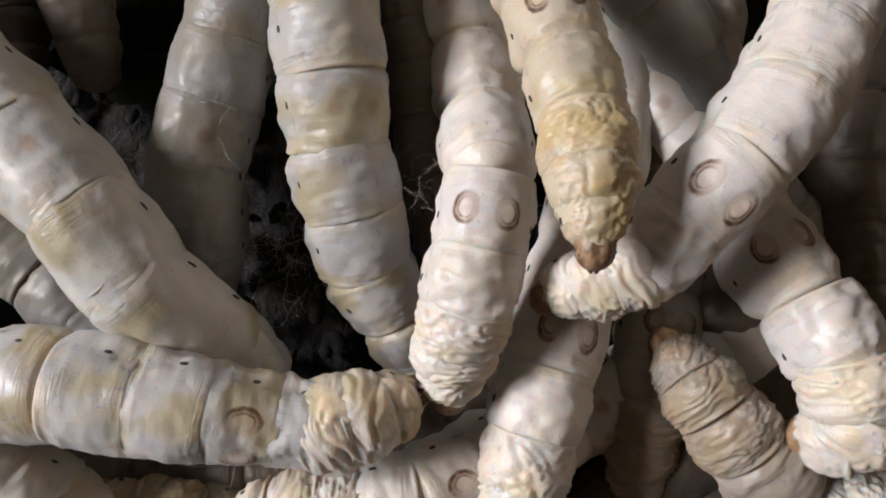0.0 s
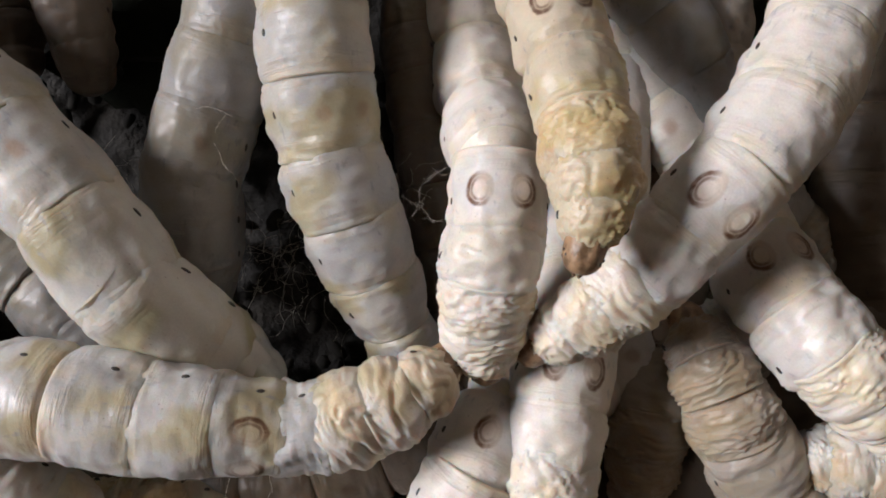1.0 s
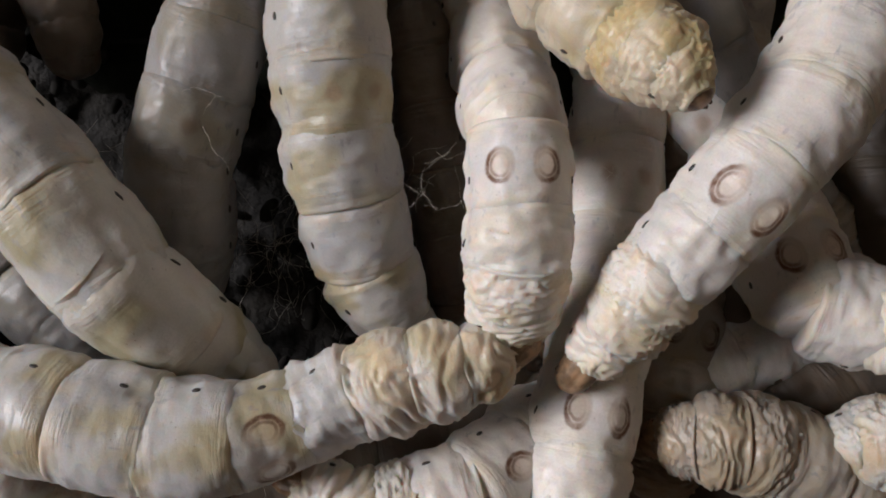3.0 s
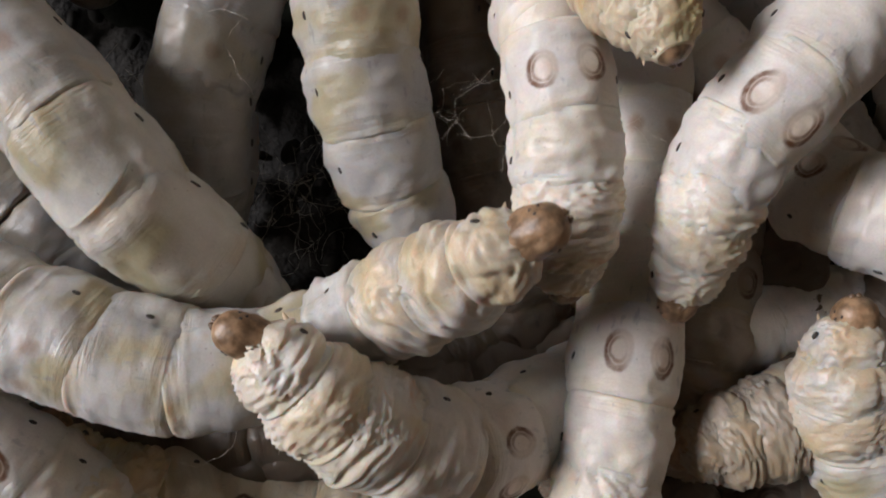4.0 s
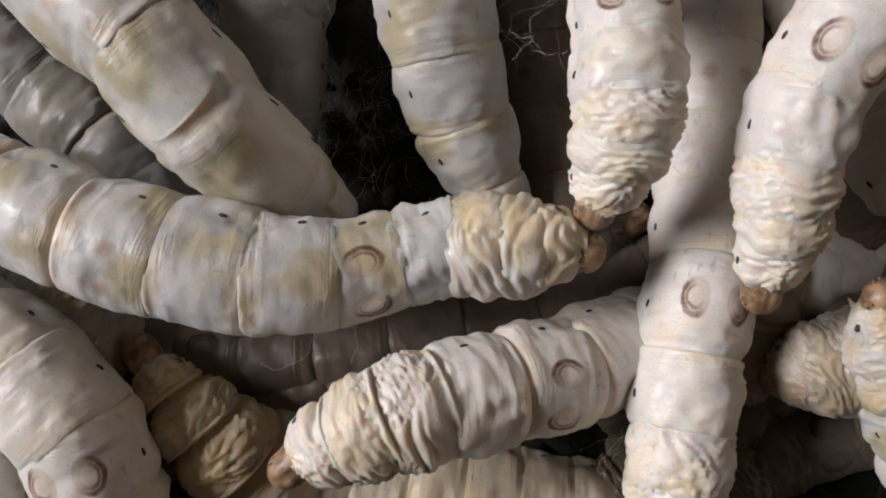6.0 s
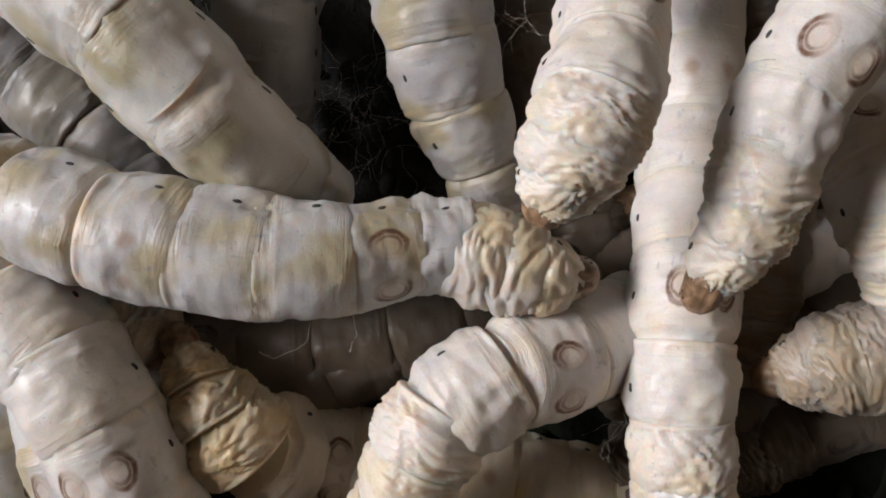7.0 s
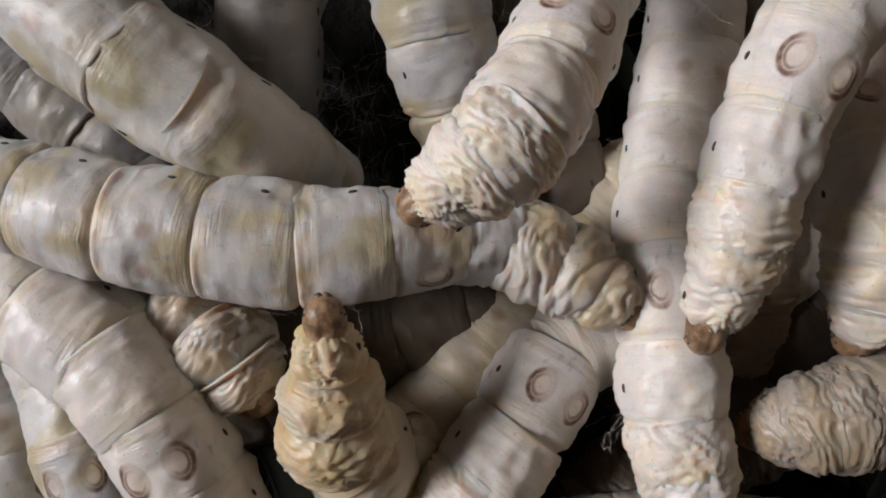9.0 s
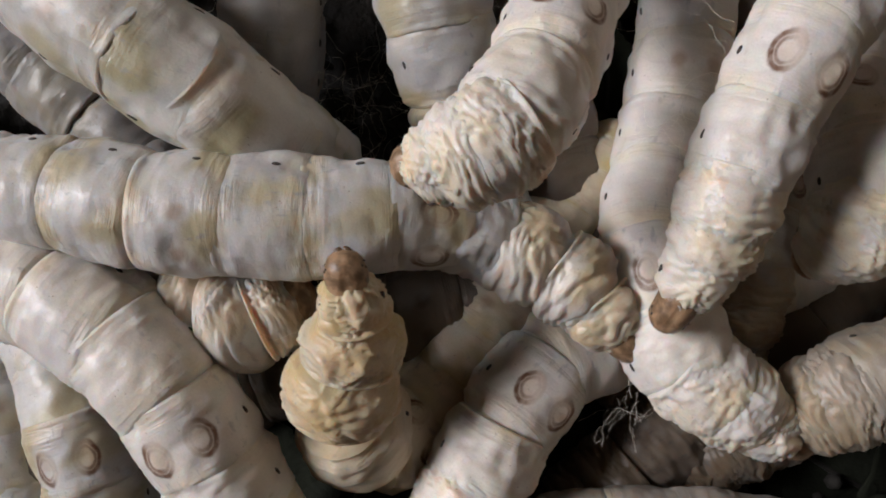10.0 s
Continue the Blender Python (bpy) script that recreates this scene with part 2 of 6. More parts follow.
box("wall_north_pier", (m + wide / 2, Y1, -0.02), (X1 + TH, Y1 + TH, H), PLASTER)
box("wall_north_sill", (m - wide / 2, Y1, -0.02), (m + wide / 2, Y1 + TH, z - tall / 2), PLASTER)
box("wall_north_lintel", (m - wide / 2, Y1, z + tall / 2), (m + wide / 2, Y1 + TH, H), PLASTER)

# ---- silkworms ----
# name, kind, nominal length and radius in millimetres, from head to tail
SEGMENTS = [
    ("head", "head", 3.5, 2.15),
    ("thorax_segment", "thorax", 3.0, 3.45),
    ("thorax_segment", "thorax", 3.6, 4.55),
    ("thorax_segment", "thorax", 4.2, 4.95),
    ("abdomen_segment", "plain", 5.0, 5.1),
    ("abdomen_segment", "crescent", 6.1, 5.25),
    ("abdomen_segment", "proleg", 6.3, 5.3),
    ("abdomen_segment", "proleg", 6.3, 5.4),
    ("abdomen_segment", "star", 6.2, 5.4),
    ("abdomen_segment", "proleg", 6.0, 5.3),
    ("abdomen_segment", "plain", 5.6, 5.0),
    ("abdomen_segment", "horned", 5.0, 4.45),
    ("abdomen_segment", "plain", 3.6, 3.7),
    ("tail_segment", "tail", 3.4, 2.8),
]
EDGE = [0.0]
for _, _, length, _ in SEGMENTS:
    EDGE.append(EDGE[-1] + length)


def ridged(p):
    return 1.0 - abs(noise.noise(p)) * 2.0


def folds(p):
    return min(1.0, abs(noise.noise(p)) * 2.1) ** 0.85


def base_radius(y, waist):
    """The larva's radius at y millimetres behind the tip of the head; waist narrows it ring by ring."""
    mids = [(EDGE[i] + EDGE[i + 1]) / 2 for i in range(len(SEGMENTS))]
    return float(np.interp(y, mids, [r * w for (_, _, _, r), w in zip(SEGMENTS, waist)]))


def smooth(x):
    x = max(0.0, min(1.0, x))
    return x * x * (3 - 2 * x)


LIP, TUCK = 0.7, 1.3  # how far a ring laps over the next one, and reaches in under the one before


def surface(index, seed, waist):
    """The skin of one segment: a function of the angle from the back (radians) and the place along it (-1 rear, 1 front)."""
    name, kind, length, radius = SEGMENTS[index]
    half = length / 2
    rear, front = {"head": (1.0, 0.0), "tail": (0.0, TUCK)}.get(kind, (LIP, 0.8 if index == 1 else TUCK))
    middle = (EDGE[index] + EDGE[index + 1]) / 2
    off = Vector((seed * 17.3, seed * 9.1, seed * 5.7))

    def point(a, v):
        y = -(half + rear) + (v + 1) / 2 * (length + rear + front)
        s = y / half
        x0, z0 = math.sin(a), math.cos(a)
        far = middle - y
        p = Vector((x0 * 5.0, far, z0 * 5.0)) + off
        own = p + Vector((0, index * 3.7, 0))
        if kind == "head":
            r = radius * waist[0] * max(0.0, 1 - abs(v) ** 3.0) ** 0.5 * (0.97 - 0.06 * v)
        else:
            r = base_radius(far, waist)
            if kind == "tail":
                r *= max(0.0, 1 - max(0.0, -(s - 0.2) / 1.2) ** 2.2) ** 0.5
            else:
                u = (-y - half - LIP + 0.4) / 0.4
                r -= 0.24 * (1 - max(0.0, 1 - min(1.0, max(0.0, u)) ** 2) ** 0.5)
            r -= 0.04 * smooth((y - half + 1.2) / 1.6) + 0.9 * smooth((y - half + 0.3) / 1.4)
            r -= 0.16 * smooth((-y - half + 1.0) / 1.5)
        d = 0.0
        wide = min(1.0, (1 - abs(v)) * 6)
        if kind == "thorax":
            w = Vector((noise.noise(p * 0.33), noise.noise(p * 0.33 + Vector((5, 5, 5))), noise.noise(p * 0.33 + Vector((9, 1, 4))))) * 1.3
            # soft folds, here running across the body and there crumpled every way, parted by tight creases
            loose = smooth(0.35 + 1.3 * noise.noise(p * 0.16 + Vector((2, 8, 4))))
            across = 0.15 + 0.22 * loose
            q = Vector((p.x * across, p.y * (1.0 - 0.3 * loose), p.z * across)) + w * (0.35 + 0.5 * loose)
            d += (folds(q) - 0.5) * (0.30 + 0.12 * loose) + (folds(q * 1.8 + Vector((3, 3, 3))) - 0.5) * 0.10
            d += (folds(q * 0.5 + Vector((7, 1, 2))) - 0.5) * 0.26 + noise.noise(p * 0.3) * 0.42
            # each ring swells between its joints
            d += 0.30 * max(-0.3, 1 - s * s) - 0.16
        elif kind == "head":
            d -= 0.22 * math.exp(-(x0 / 0.16) ** 2) * max(0, z0) * (1 if v < 0.4 else 0.4)
            d += noise.noise(own * 0.9) * 0.12
        else:
            rough = 1.8 if index == 4 else 1.0
            for k, (place, deep) in enumerate(((0.86, 0.09), (0.66, 0.07), (0.45, 0.06), (-0.62, 0.07), (-0.82, 0.08), (0.02, 0.04))):
                bend_line = place + 0.07 * noise.noise(Vector((x0 * 1.5, z0 * 1.5, k * 7.0 + index * 2.3)) + off)
                fade = max(0.0, min(1.0, 0.6 + 1.6 * noise.noise(Vector((x0 * 1.2, z0 * 1.2, k * 3.0 + index * 5.1)) + off)))
                d -= deep * rough * fade * math.exp(-((s - bend_line) / 0.04) ** 2)
            # a raised collar along the rear edge
            d += 0.03 * math.exp(-((s + 1.0) / 0.12) ** 2) + 0.20 * max(-0.2, 1 - s * s) - 0.11
            d += noise.noise(p * 0.24) * 0.40 + noise.noise(p * 0.6) * 0.19 * rough
            # small dents scattered over the skin
            d -= 0.13 * smooth((noise.noise(p * 0.42 + Vector((31, 7, 13))) - 0.22) / 0.25)
            q = Vector((p.x * 0.5, p.y * 1.3, p.z * 0.5))
            d += (ridged(q * 0.8) - 0.5) * 0.08 * rough
            # soft folds along the flanks
            flank = math.exp(-((abs(a) - 1.95) / 0.38) ** 2)
            d += flank * (0.28 + 0.55 * noise.noise(Vector((p.x * 0.35, p.y * 0.55, p.z * 0.35))))
            d -= math.exp(-((abs(a) - 1.42) / 0.16) ** 2) * 0.16
            if index in (4, 5):
                # fine wrinkles all round the neck
                q = Vector((x0 * 0.7, far * 1.15, z0 * 0.7)) + off + Vector((0, 0.5 * noise.noise(p * 0.3), 0))
                d += (folds(q) - 0.6) * (0.20 if index == 4 else 0.10) * (1.0 if waist[4] < 0.85 else 0.4) * (1.0 - 0.5 * math.exp(-(s / 0.5) ** 2))
            if kind in ("proleg", "star"):
                d += 0.9 * math.exp(-((abs(a) - 2.55) / 0.30) ** 2 - (s / 0.6) ** 2)
        r = max(0.02, r + d * wide)
        flat = 1.0 if z0 > 0 else 1.0 - 0.12 * z0 * z0
        return Vector((x0 * r, y, z0 * r * flat)) * MM
    return point


MESHES = {}


def segment_mesh(index, seed, material, key, waist):
    if (index, seed, key, waist) in MESHES:
        return MESHES[index, seed, key, waist]
    name, kind, length, radius = SEGMENTS[index]
    around, along = {"thorax": (84, 44), "head": (40, 26), "tail": (40, 22)}.get(kind, (64, 34))
    point = surface(index, seed, waist)
    verts, faces = [], []
    for j in range(along + 1):
        s = -math.cos(math.pi * j / along) * 0.25 + (2 * j / along - 1) * 0.75
        s = max(-0.9995, min(0.9995, s))
        for i in range(around):
            verts.append(point(2 * math.pi * i / around - math.pi, s))
    for j in range(along):
        for i in range(around):
            k = (i + 1) % around
            faces.append((j * around + i, (j + 1) * around + i, (j + 1) * around + k, j * around + k))
    faces.append(tuple(range(around)))
    faces.append(tuple(reversed(range(along * around, (along + 1) * around))))
    MESHES[index, seed, key, waist] = link_mesh(name, verts, faces, material)
    return MESHES[index, seed, key, waist]


def lathe(name, profile, material, sides=12, bend_x=0.0):
    """A turned shape along z from (z, radius) pairs in millimetres."""
    verts, faces = [], []
    for z, r in profile:
        for i in range(sides):
            a = 2 * math.pi * i / sides
            verts.append(Vector((math.cos(a) * r, math.sin(a) * r + bend_x * z * z, z)) * MM)
    for j in range(len(profile) - 1):
        for i in range(sides):
            k = (i + 1) % sides
            faces.append((j * sides + i, j * sides + k, (j + 1) * sides + k, (j + 1) * sides + i))
    faces += [tuple(reversed(range(sides))), tuple(range((len(profile) - 1) * sides, len(profile) * sides))]
    return link_mesh(name, verts, faces, material)


SPIRACLE = lathe("spiracle", [(-0.2, 0.36), (0.03, 0.36), (0.09, 0.30), (0.11, 0.17), (0.10, 0.04)], BLACK)
LEG = lathe("leg", [(-0.5, 0.62), (0.3, 0.6), (0.9, 0.42), (1.5, 0.3), (2.0, 0.12), (2.15, 0.03)], AMBER, 10, 0.12)
MANDIBLE = lathe("mandible", [(-0.5, 0.42), (0.2, 0.45), (0.6, 0.34), (0.9, 0.16)], MOUTH, 10, 0.1)
OCELLUS = lathe("ocellus", [(-0.1, 0.13), (0.03, 0.13), (0.08, 0.07)], BLACK, 8)


def on_skin(point, a, s):
    """A pose on the skin whose z points outwards and whose y points to the head."""
    p = point(a, s)
    u = point(a + 0.05, s) - point(a - 0.05, s)
    v = point(a, s + 0.05) - point(a, s - 0.05)
    z = u.cross(v).normalized()
    if z.dot(Vector((p.x, 0, p.z))) < 0:
        z = -z
    x = v.cross(z).normalized()
    return Matrix.Translation(p) @ Matrix((x, z.cross(x), z)).transposed().to_4x4()


WORMS = []


def silkworm(thick, long, roll, look_name, label, waist=()):
    """A larva in rigid rings; thick and long scale it, roll turns its back sideways, waist narrows rings from the head on."""
    seed = len(WORMS) % 6
    waist = tuple(waist) + (1.0,) * (len(SEGMENTS) - len(waist))
    thing = tagged(new("silkworm"), label, "silkworm", "silkworms in the heap")
    thing.empty_display_size = 0.005
    rings = []
    for index, (name, kind, length, radius) in enumerate(SEGMENTS):
        scale = (thick, long, thick)
        if kind == "head":
            material, key = HEAD, "head"
        else:
            mark = kind if kind in ("crescent", "star") else ""
            key = (look_name, mark, kind == "thorax")
            material = SKINS[key]
        ring = part(name, segment_mesh(index, seed, material, key, waist), thing, None,
                    {"head": "brown glossy head capsule", "thorax": "crumpled yellowish ring", "crescent": "ring with brown crescent marks"}.get(kind, ""), scale)
        point = surface(index, seed, waist)
        if 4 <= index <= 11 or index == 1:
            for side in (-1, 1):
                part("spiracle", SPIRACLE, ring, on_skin(point, side * 1.42, 0.05), scale=(0.6, 0.95, 1))
        if kind == "thorax":
            for side in (-1, 1):
                part("leg", LEG, ring, on_skin(point, side * 2.8, 0.0), scale=(0.6, 0.6, 0.6))
        if kind == "head":
            for side in (-1, 1):
                part("mandible", MANDIBLE, ring, pose(side * 0.45 * MM, 1.05 * MM, -0.5 * MM, -70, 0, side * 14))
                for a, s in ((1.1, 0.45), (1.35, 0.3), (1.55, 0.5)):
                    part("ocellus", OCELLUS, ring, on_skin(point, side * a, s))
        rings.append(ring)
    worm = {"thing": thing, "rings": rings, "long": long, "roll": roll, "keys": []}
    WORMS.append(worm)
    return worm


def bend(worm, t, *points):
    """The larva's middle line at t seconds: (ring edge counted from the head, x, y, z in millimetres)."""
    worm["keys"].append((t, points))


def middle_line(worm, points):
    """Poses of all rings along a smooth curve through the points."""
    def arc(a):
        i = min(int(a), len(EDGE) - 2)
        return (EDGE[i] + (a - i) * (EDGE[i + 1] - EDGE[i])) * worm["long"]
    knots = [(arc(a), Vector((x, y, z))) for a, x, y, z in points]
    knots.sort(key=lambda k: k[0])
    n = len(knots)
    slopes = []
    for i in range(n):
        lo, hi = max(i - 1, 0), min(i + 1, n - 1)
        slopes.append((knots[hi][1] - knots[lo][1]) / (knots[hi][0] - knots[lo][0]))

    def at(s):
        if s <= knots[0][0]:
            way = slopes[0].normalized()
            return knots[0][1] + way * (s - knots[0][0]), way
        if s >= knots[-1][0]:
            way = slopes[-1].normalized()
            p = knots[-1][1] + way * (s - knots[-1][0])
            p.z = max(p.z, 5.5)
            return p, way
        i = max(k for k in range(n - 1) if knots[k][0] <= s)
        h = knots[i + 1][0] - knots[i][0]
        f = (s - knots[i][0]) / h
        p0, p1, m0, m1 = knots[i][1], knots[i + 1][1], slopes[i] * h, slopes[i + 1] * h
        p = p0 * (2 * f**3 - 3 * f**2 + 1) + m0 * (f**3 - 2 * f**2 + f) + p1 * (3 * f**2 - 2 * f**3) + m1 * (f**3 - f**2)
        w = p0 * (6 * f**2 - 6 * f) + m0 * (3 * f**2 - 4 * f + 1) + p1 * (6 * f - 6 * f**2) + m1 * (3 * f**2 - 2 * f)
        return p, w.normalized()

    poses = []
    for i in range(len(SEGMENTS)):
        a, b = EDGE[i] * worm["long"], EDGE[i + 1] * worm["long"]
        p = (at(a)[0] + 2 * at((a + b) / 2)[0] + at(b)[0]) / 4
        y = (at(a)[0] - at(b)[0]).normalized()
        x = y.cross(Vector((0, 0, 1))).normalized()
        turn = Matrix((x, y, x.cross(y))).transposed().to_4x4()
        poses.append(Matrix.Translation(p * MM) @ turn @ pose(0, 0, 0, 0, worm["roll"], 0))
    return poses


worm = silkworm(1, 1.55, 0, "stained", "plump cream silkworm lying still, its tapered tail end resting low")
bend(worm, 0, (14, -17.1, -14.5, 11.0), (12.3, -21.5, -10.7, 13.0), (11, -24.5, -7.8, 17.0), (10, -28.4, -4.1, 20.0), (9, -33.5, 2.9, 21.0), (8, -39.9, 9.8, 20.0), (7, -46.9, 16.8, 18.0))
bend(worm, 1, (14, -17.2, -14.5, 11.0), (12.3, -21.7, -10.3, 13.0), (11, -24.5, -7.4, 17.0), (10, -28.3, -4.0, 20.0), (9, -33.6, 3.1, 21.0), (8, -40.2, 9.8, 20.0), (7, -47.1, 16.6, 18.0))
bend(worm, 2, (14, -17.7, -14.6, 11.0), (12.3, -22.2, -10.4, 13.0), (11, -25.1, -7.3, 17.0), (10, -28.5, -3.9, 20.0), (9, -34.0, 3.3, 21.0), (8, -40.5, 10.2, 20.0), (7, -47.3, 17.0, 18.0))
bend(worm, 2.7, (14, -17.4, -14.5, 11.0), (12.3, -21.8, -10.4, 13.0), (11, -24.5, -7.4, 17.0), (10, -28.1, -3.9, 20.0), (9, -33.8, 3.4, 21.0), (8, -40.4, 10.1, 20.0), (7, -46.9, 16.4, 18.0))
bend(worm, 4, (14, -18.3, -13.5, 11.0), (12.3, -22.0, -9.8, 13.0), (11, -24.6, -6.8, 17.0), (10, -28.0, -3.9, 20.0), (9, -33.9, 3.2, 21.0), (8, -40.5, 9.7, 20.0), (7, -47.2, 16.2, 18.0))
bend(worm, 5, (14, -18.4, -13.2, 11.0), (12.3, -21.9, -10.2, 13.0), (11, -24.6, -7.0, 17.0), (10, -27.7, -4.7, 20.0), (9, -34.3, 2.5, 21.0), (8, -41.0, 8.5, 20.0), (7, -47.9, 16.2, 18.0))
bend(worm, 7, (14, -18.5, -10.6, 11.0), (12.3, -22.0, -9.2, 13.0), (11, -25.1, -7.3, 17.0), (10, -28.3, -4.3, 20.0), (9, -35.1, 2.3, 21.0), (8, -41.6, 7.2, 20.0), (7, -48.5, 13.5, 18.0))
bend(worm, 8, (14, -18.1, -10.5, 11.0), (12.3, -21.8, -8.9, 13.0), (11, -24.8, -7.4, 17.0), (10, -28.1, -4.6, 20.0), (9, -35.8, 1.2, 21.0), (8, -42.4, 6.2, 20.0), (7, -49.5, 12.6, 18.0))
bend(worm, 9, (14, -17.8, -9.4, 11.0), (12.3, -21.7, -8.3, 13.0), (11, -24.7, -6.9, 17.0), (10, -28.2, -4.6, 20.0), (9, -35.7, 0.2, 21.0), (8, -42.1, 5.6, 20.0), (7, -49.0, 12.1, 18.0))
bend(worm, 10, (14, -18.0, -8.5, 11.0), (12.3, -21.6, -7.5, 13.0), (11, -24.6, -6.8, 17.0), (10, -27.7, -4.3, 20.0), (9, -35.0, 0.0, 21.0), (8, -41.5, 4.7, 20.0), (7, -48.5, 10.5, 18.0))

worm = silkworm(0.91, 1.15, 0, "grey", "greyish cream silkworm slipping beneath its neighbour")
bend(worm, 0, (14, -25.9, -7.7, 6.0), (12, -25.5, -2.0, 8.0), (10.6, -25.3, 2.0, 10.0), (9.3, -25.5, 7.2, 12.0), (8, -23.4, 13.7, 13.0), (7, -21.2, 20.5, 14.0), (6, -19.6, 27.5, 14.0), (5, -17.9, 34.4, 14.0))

worm = silkworm(0.97, 1.06, 28, "ashen", "cream silkworm rolled on its flank, dark spiracles showing")
bend(worm, 0, (13.2, -2.3, -13.6, 9.0), (12, -4.9, -8.0, 11.0), (11, -7.6, -2.7, 13.0), (10, -8.8, 2.9, 15.0), (9, -10.2, 9.0, 16.0), (8, -10.5, 15.9, 17.0), (7, -11.6, 23.0, 17.0), (6, -12.9, 30.1, 17.0))
bend(worm, 1, (13.2, -2.5, -12.3, 9.0), (12, -4.6, -7.5, 11.0), (11, -6.9, -2.2, 13.0), (10, -9.0, 3.3, 15.0), (9, -10.8, 9.2, 16.0), (8, -11.8, 16.0, 17.0), (7, -12.6, 22.9, 17.0), (6, -13.5, 29.8, 17.0))
bend(worm, 2, (13.2, -2.6, -13.5, 9.0), (12, -4.5, -8.7, 11.0), (11, -6.9, -2.9, 13.0), (10, -8.9, 3.0, 15.0), (9, -10.1, 9.4, 16.0), (8, -10.3, 16.1, 17.0), (7, -10.8, 22.3, 17.0), (6, -11.4, 29.2, 17.0))
bend(worm, 2.7, (13.2, -3.0, -13.1, 9.0), (12, -4.8, -7.8, 11.0), (11, -7.2, -2.8, 13.0), (10, -8.8, 3.6, 15.0), (9, -9.9, 9.8, 16.0), (8, -10.2, 15.8, 17.0), (7, -10.8, 21.9, 17.0), (6, -11.7, 28.0, 17.0))
bend(worm, 4, (13.2, -2.5, -9.8, 9.0), (12, -4.7, -6.1, 11.0), (11, -7.3, -1.1, 13.0), (10, -9.0, 4.2, 15.0), (9, -10.3, 9.9, 16.0), (8, -10.8, 15.4, 17.0), (7, -11.5, 21.2, 17.0), (6, -12.2, 27.4, 17.0))
bend(worm, 5, (13.2, -2.3, -10.8, 9.0), (12, -4.8, -6.7, 11.0), (11, -7.4, -1.5, 13.0), (10, -9.4, 4.0, 15.0), (9, -10.8, 9.6, 16.0), (8, -11.6, 15.2, 17.0), (7, -12.5, 21.0, 17.0), (6, -13.2, 26.9, 17.0))
bend(worm, 7, (13.2, -3.1, -12.5, 9.0), (12, -5.2, -7.3, 11.0), (11, -7.5, -1.8, 13.0), (10, -9.4, 3.8, 15.0), (9, -10.4, 9.4, 16.0), (8, -11.5, 14.9, 17.0), (7, -12.3, 20.8, 17.0))
bend(worm, 10, (13.2, -3.1, -11.9, 9.0), (12, -5.5, -7.5, 11.0), (11, -7.8, -1.7, 13.0), (10, -9.6, 4.0, 15.0), (9, -10.7, 9.7, 16.0), (8, -11.8, 15.3, 17.0), (7, -12.8, 21.3, 17.0))

worm = silkworm(0.8858, 0.98, 0, "cream", "cream silkworm with brown crescent marks and a crumpled yellowish thorax", waist=(0.95, 0.95, 0.95, 0.95, 0.95, 0.95, 0.96))
bend(worm, 0, (0, 0.7, -15.7, 18.1), (1, 0.7, -14.3, 19.0), (2.5, 1.0, -10.5, 21.0), (4, 2.1, -6.3, 23.0), (5, 3.1, -1.4, 23.0), (6, 4.2, 4.9, 22.0), (7, 4.1, 12.4, 13.5), (8, 2.8, 19.9, 8.5), (9, 1.1, 27.5, 6.5), (10, 0.2, 34.5, 6.0))
bend(worm, 0.5, (0, 2.4, -13.8, 18.1), (1, 2.4, -12.8, 19.0), (2.5, 2.6, -9.4, 21.0), (4, 3.2, -5.4, 23.0), (5, 4.4, -0.4, 23.0), (6, 4.7, 5.6, 22.0), (7, 4.1, 12.5, 13.5), (8, 3.2, 19.7, 8.5), (9, 1.9, 27.4, 6.5), (10, 0.7, 34.5, 6.0))
bend(worm, 1, (0, 4.2, -11.4, 18.1), (1, 4.0, -10.3, 19.0), (2.5, 3.7, -7.0, 21.0), (4, 3.9, -2.9, 23.0), (5, 4.6, 1.5, 23.0), (6, 4.9, 7.2, 22.0), (7, 4.1, 13.8, 13.5), (8, 2.9, 20.9, 8.5), (9, 1.4, 28.0, 6.5), (10, 0.2, 34.9, 6.0))
bend(worm, 1.5, (0, 2.5, -12.2, 18.1), (1, 2.5, -11.1, 19.0), (2.5, 2.9, -7.9, 21.0), (4, 3.8, -4.3, 23.0), (5, 4.8, 0.2, 23.0), (6, 4.7, 6.4, 22.0), (7, 4.1, 12.6, 13.5), (8, 2.7, 19.5, 8.5), (9, 1.4, 26.9, 6.5), (10, 0.3, 33.6, 6.0))
bend(worm, 2, (0, 5.1, -11.0, 18.1), (1, 5.0, -10.0, 19.0), (2.5, 5.2, -6.5, 21.0), (4, 5.4, -2.7, 23.0), (5, 5.7, 1.9, 23.0), (6, 5.6, 7.8, 22.0), (7, 4.6, 14.0, 13.5), (8, 3.1, 20.8, 8.5), (9, 1.7, 28.0, 6.5), (10, 0.6, 34.8, 6.0))
bend(worm, 2.7, (0, 5.0, -9.5, 18.1), (1, 5.0, -8.5, 19.0), (2.5, 5.3, -5.7, 21.0), (4, 5.5, -2.5, 23.0), (5, 5.8, 1.8, 23.0), (6, 5.8, 7.9, 22.0), (7, 5.4, 14.2, 13.5), (8, 4.6, 20.6, 8.5), (9, 3.6, 27.5, 6.5), (10, 2.4, 34.2, 6.0))
bend(worm, 4, (0, 7.2, -9.7, 19.1), (1, 7.1, -8.7, 20.0), (2.5, 6.8, -5.5, 22.0), (4, 6.7, -1.5, 23.0), (5, 6.4, 3.6, 23.0), (6, 5.5, 9.2, 22.0), (7, 5.3, 16.4, 13.5), (8, 4.4, 23.4, 8.5), (9, 2.8, 30.2, 6.5), (10, 1.6, 36.6, 6.0))
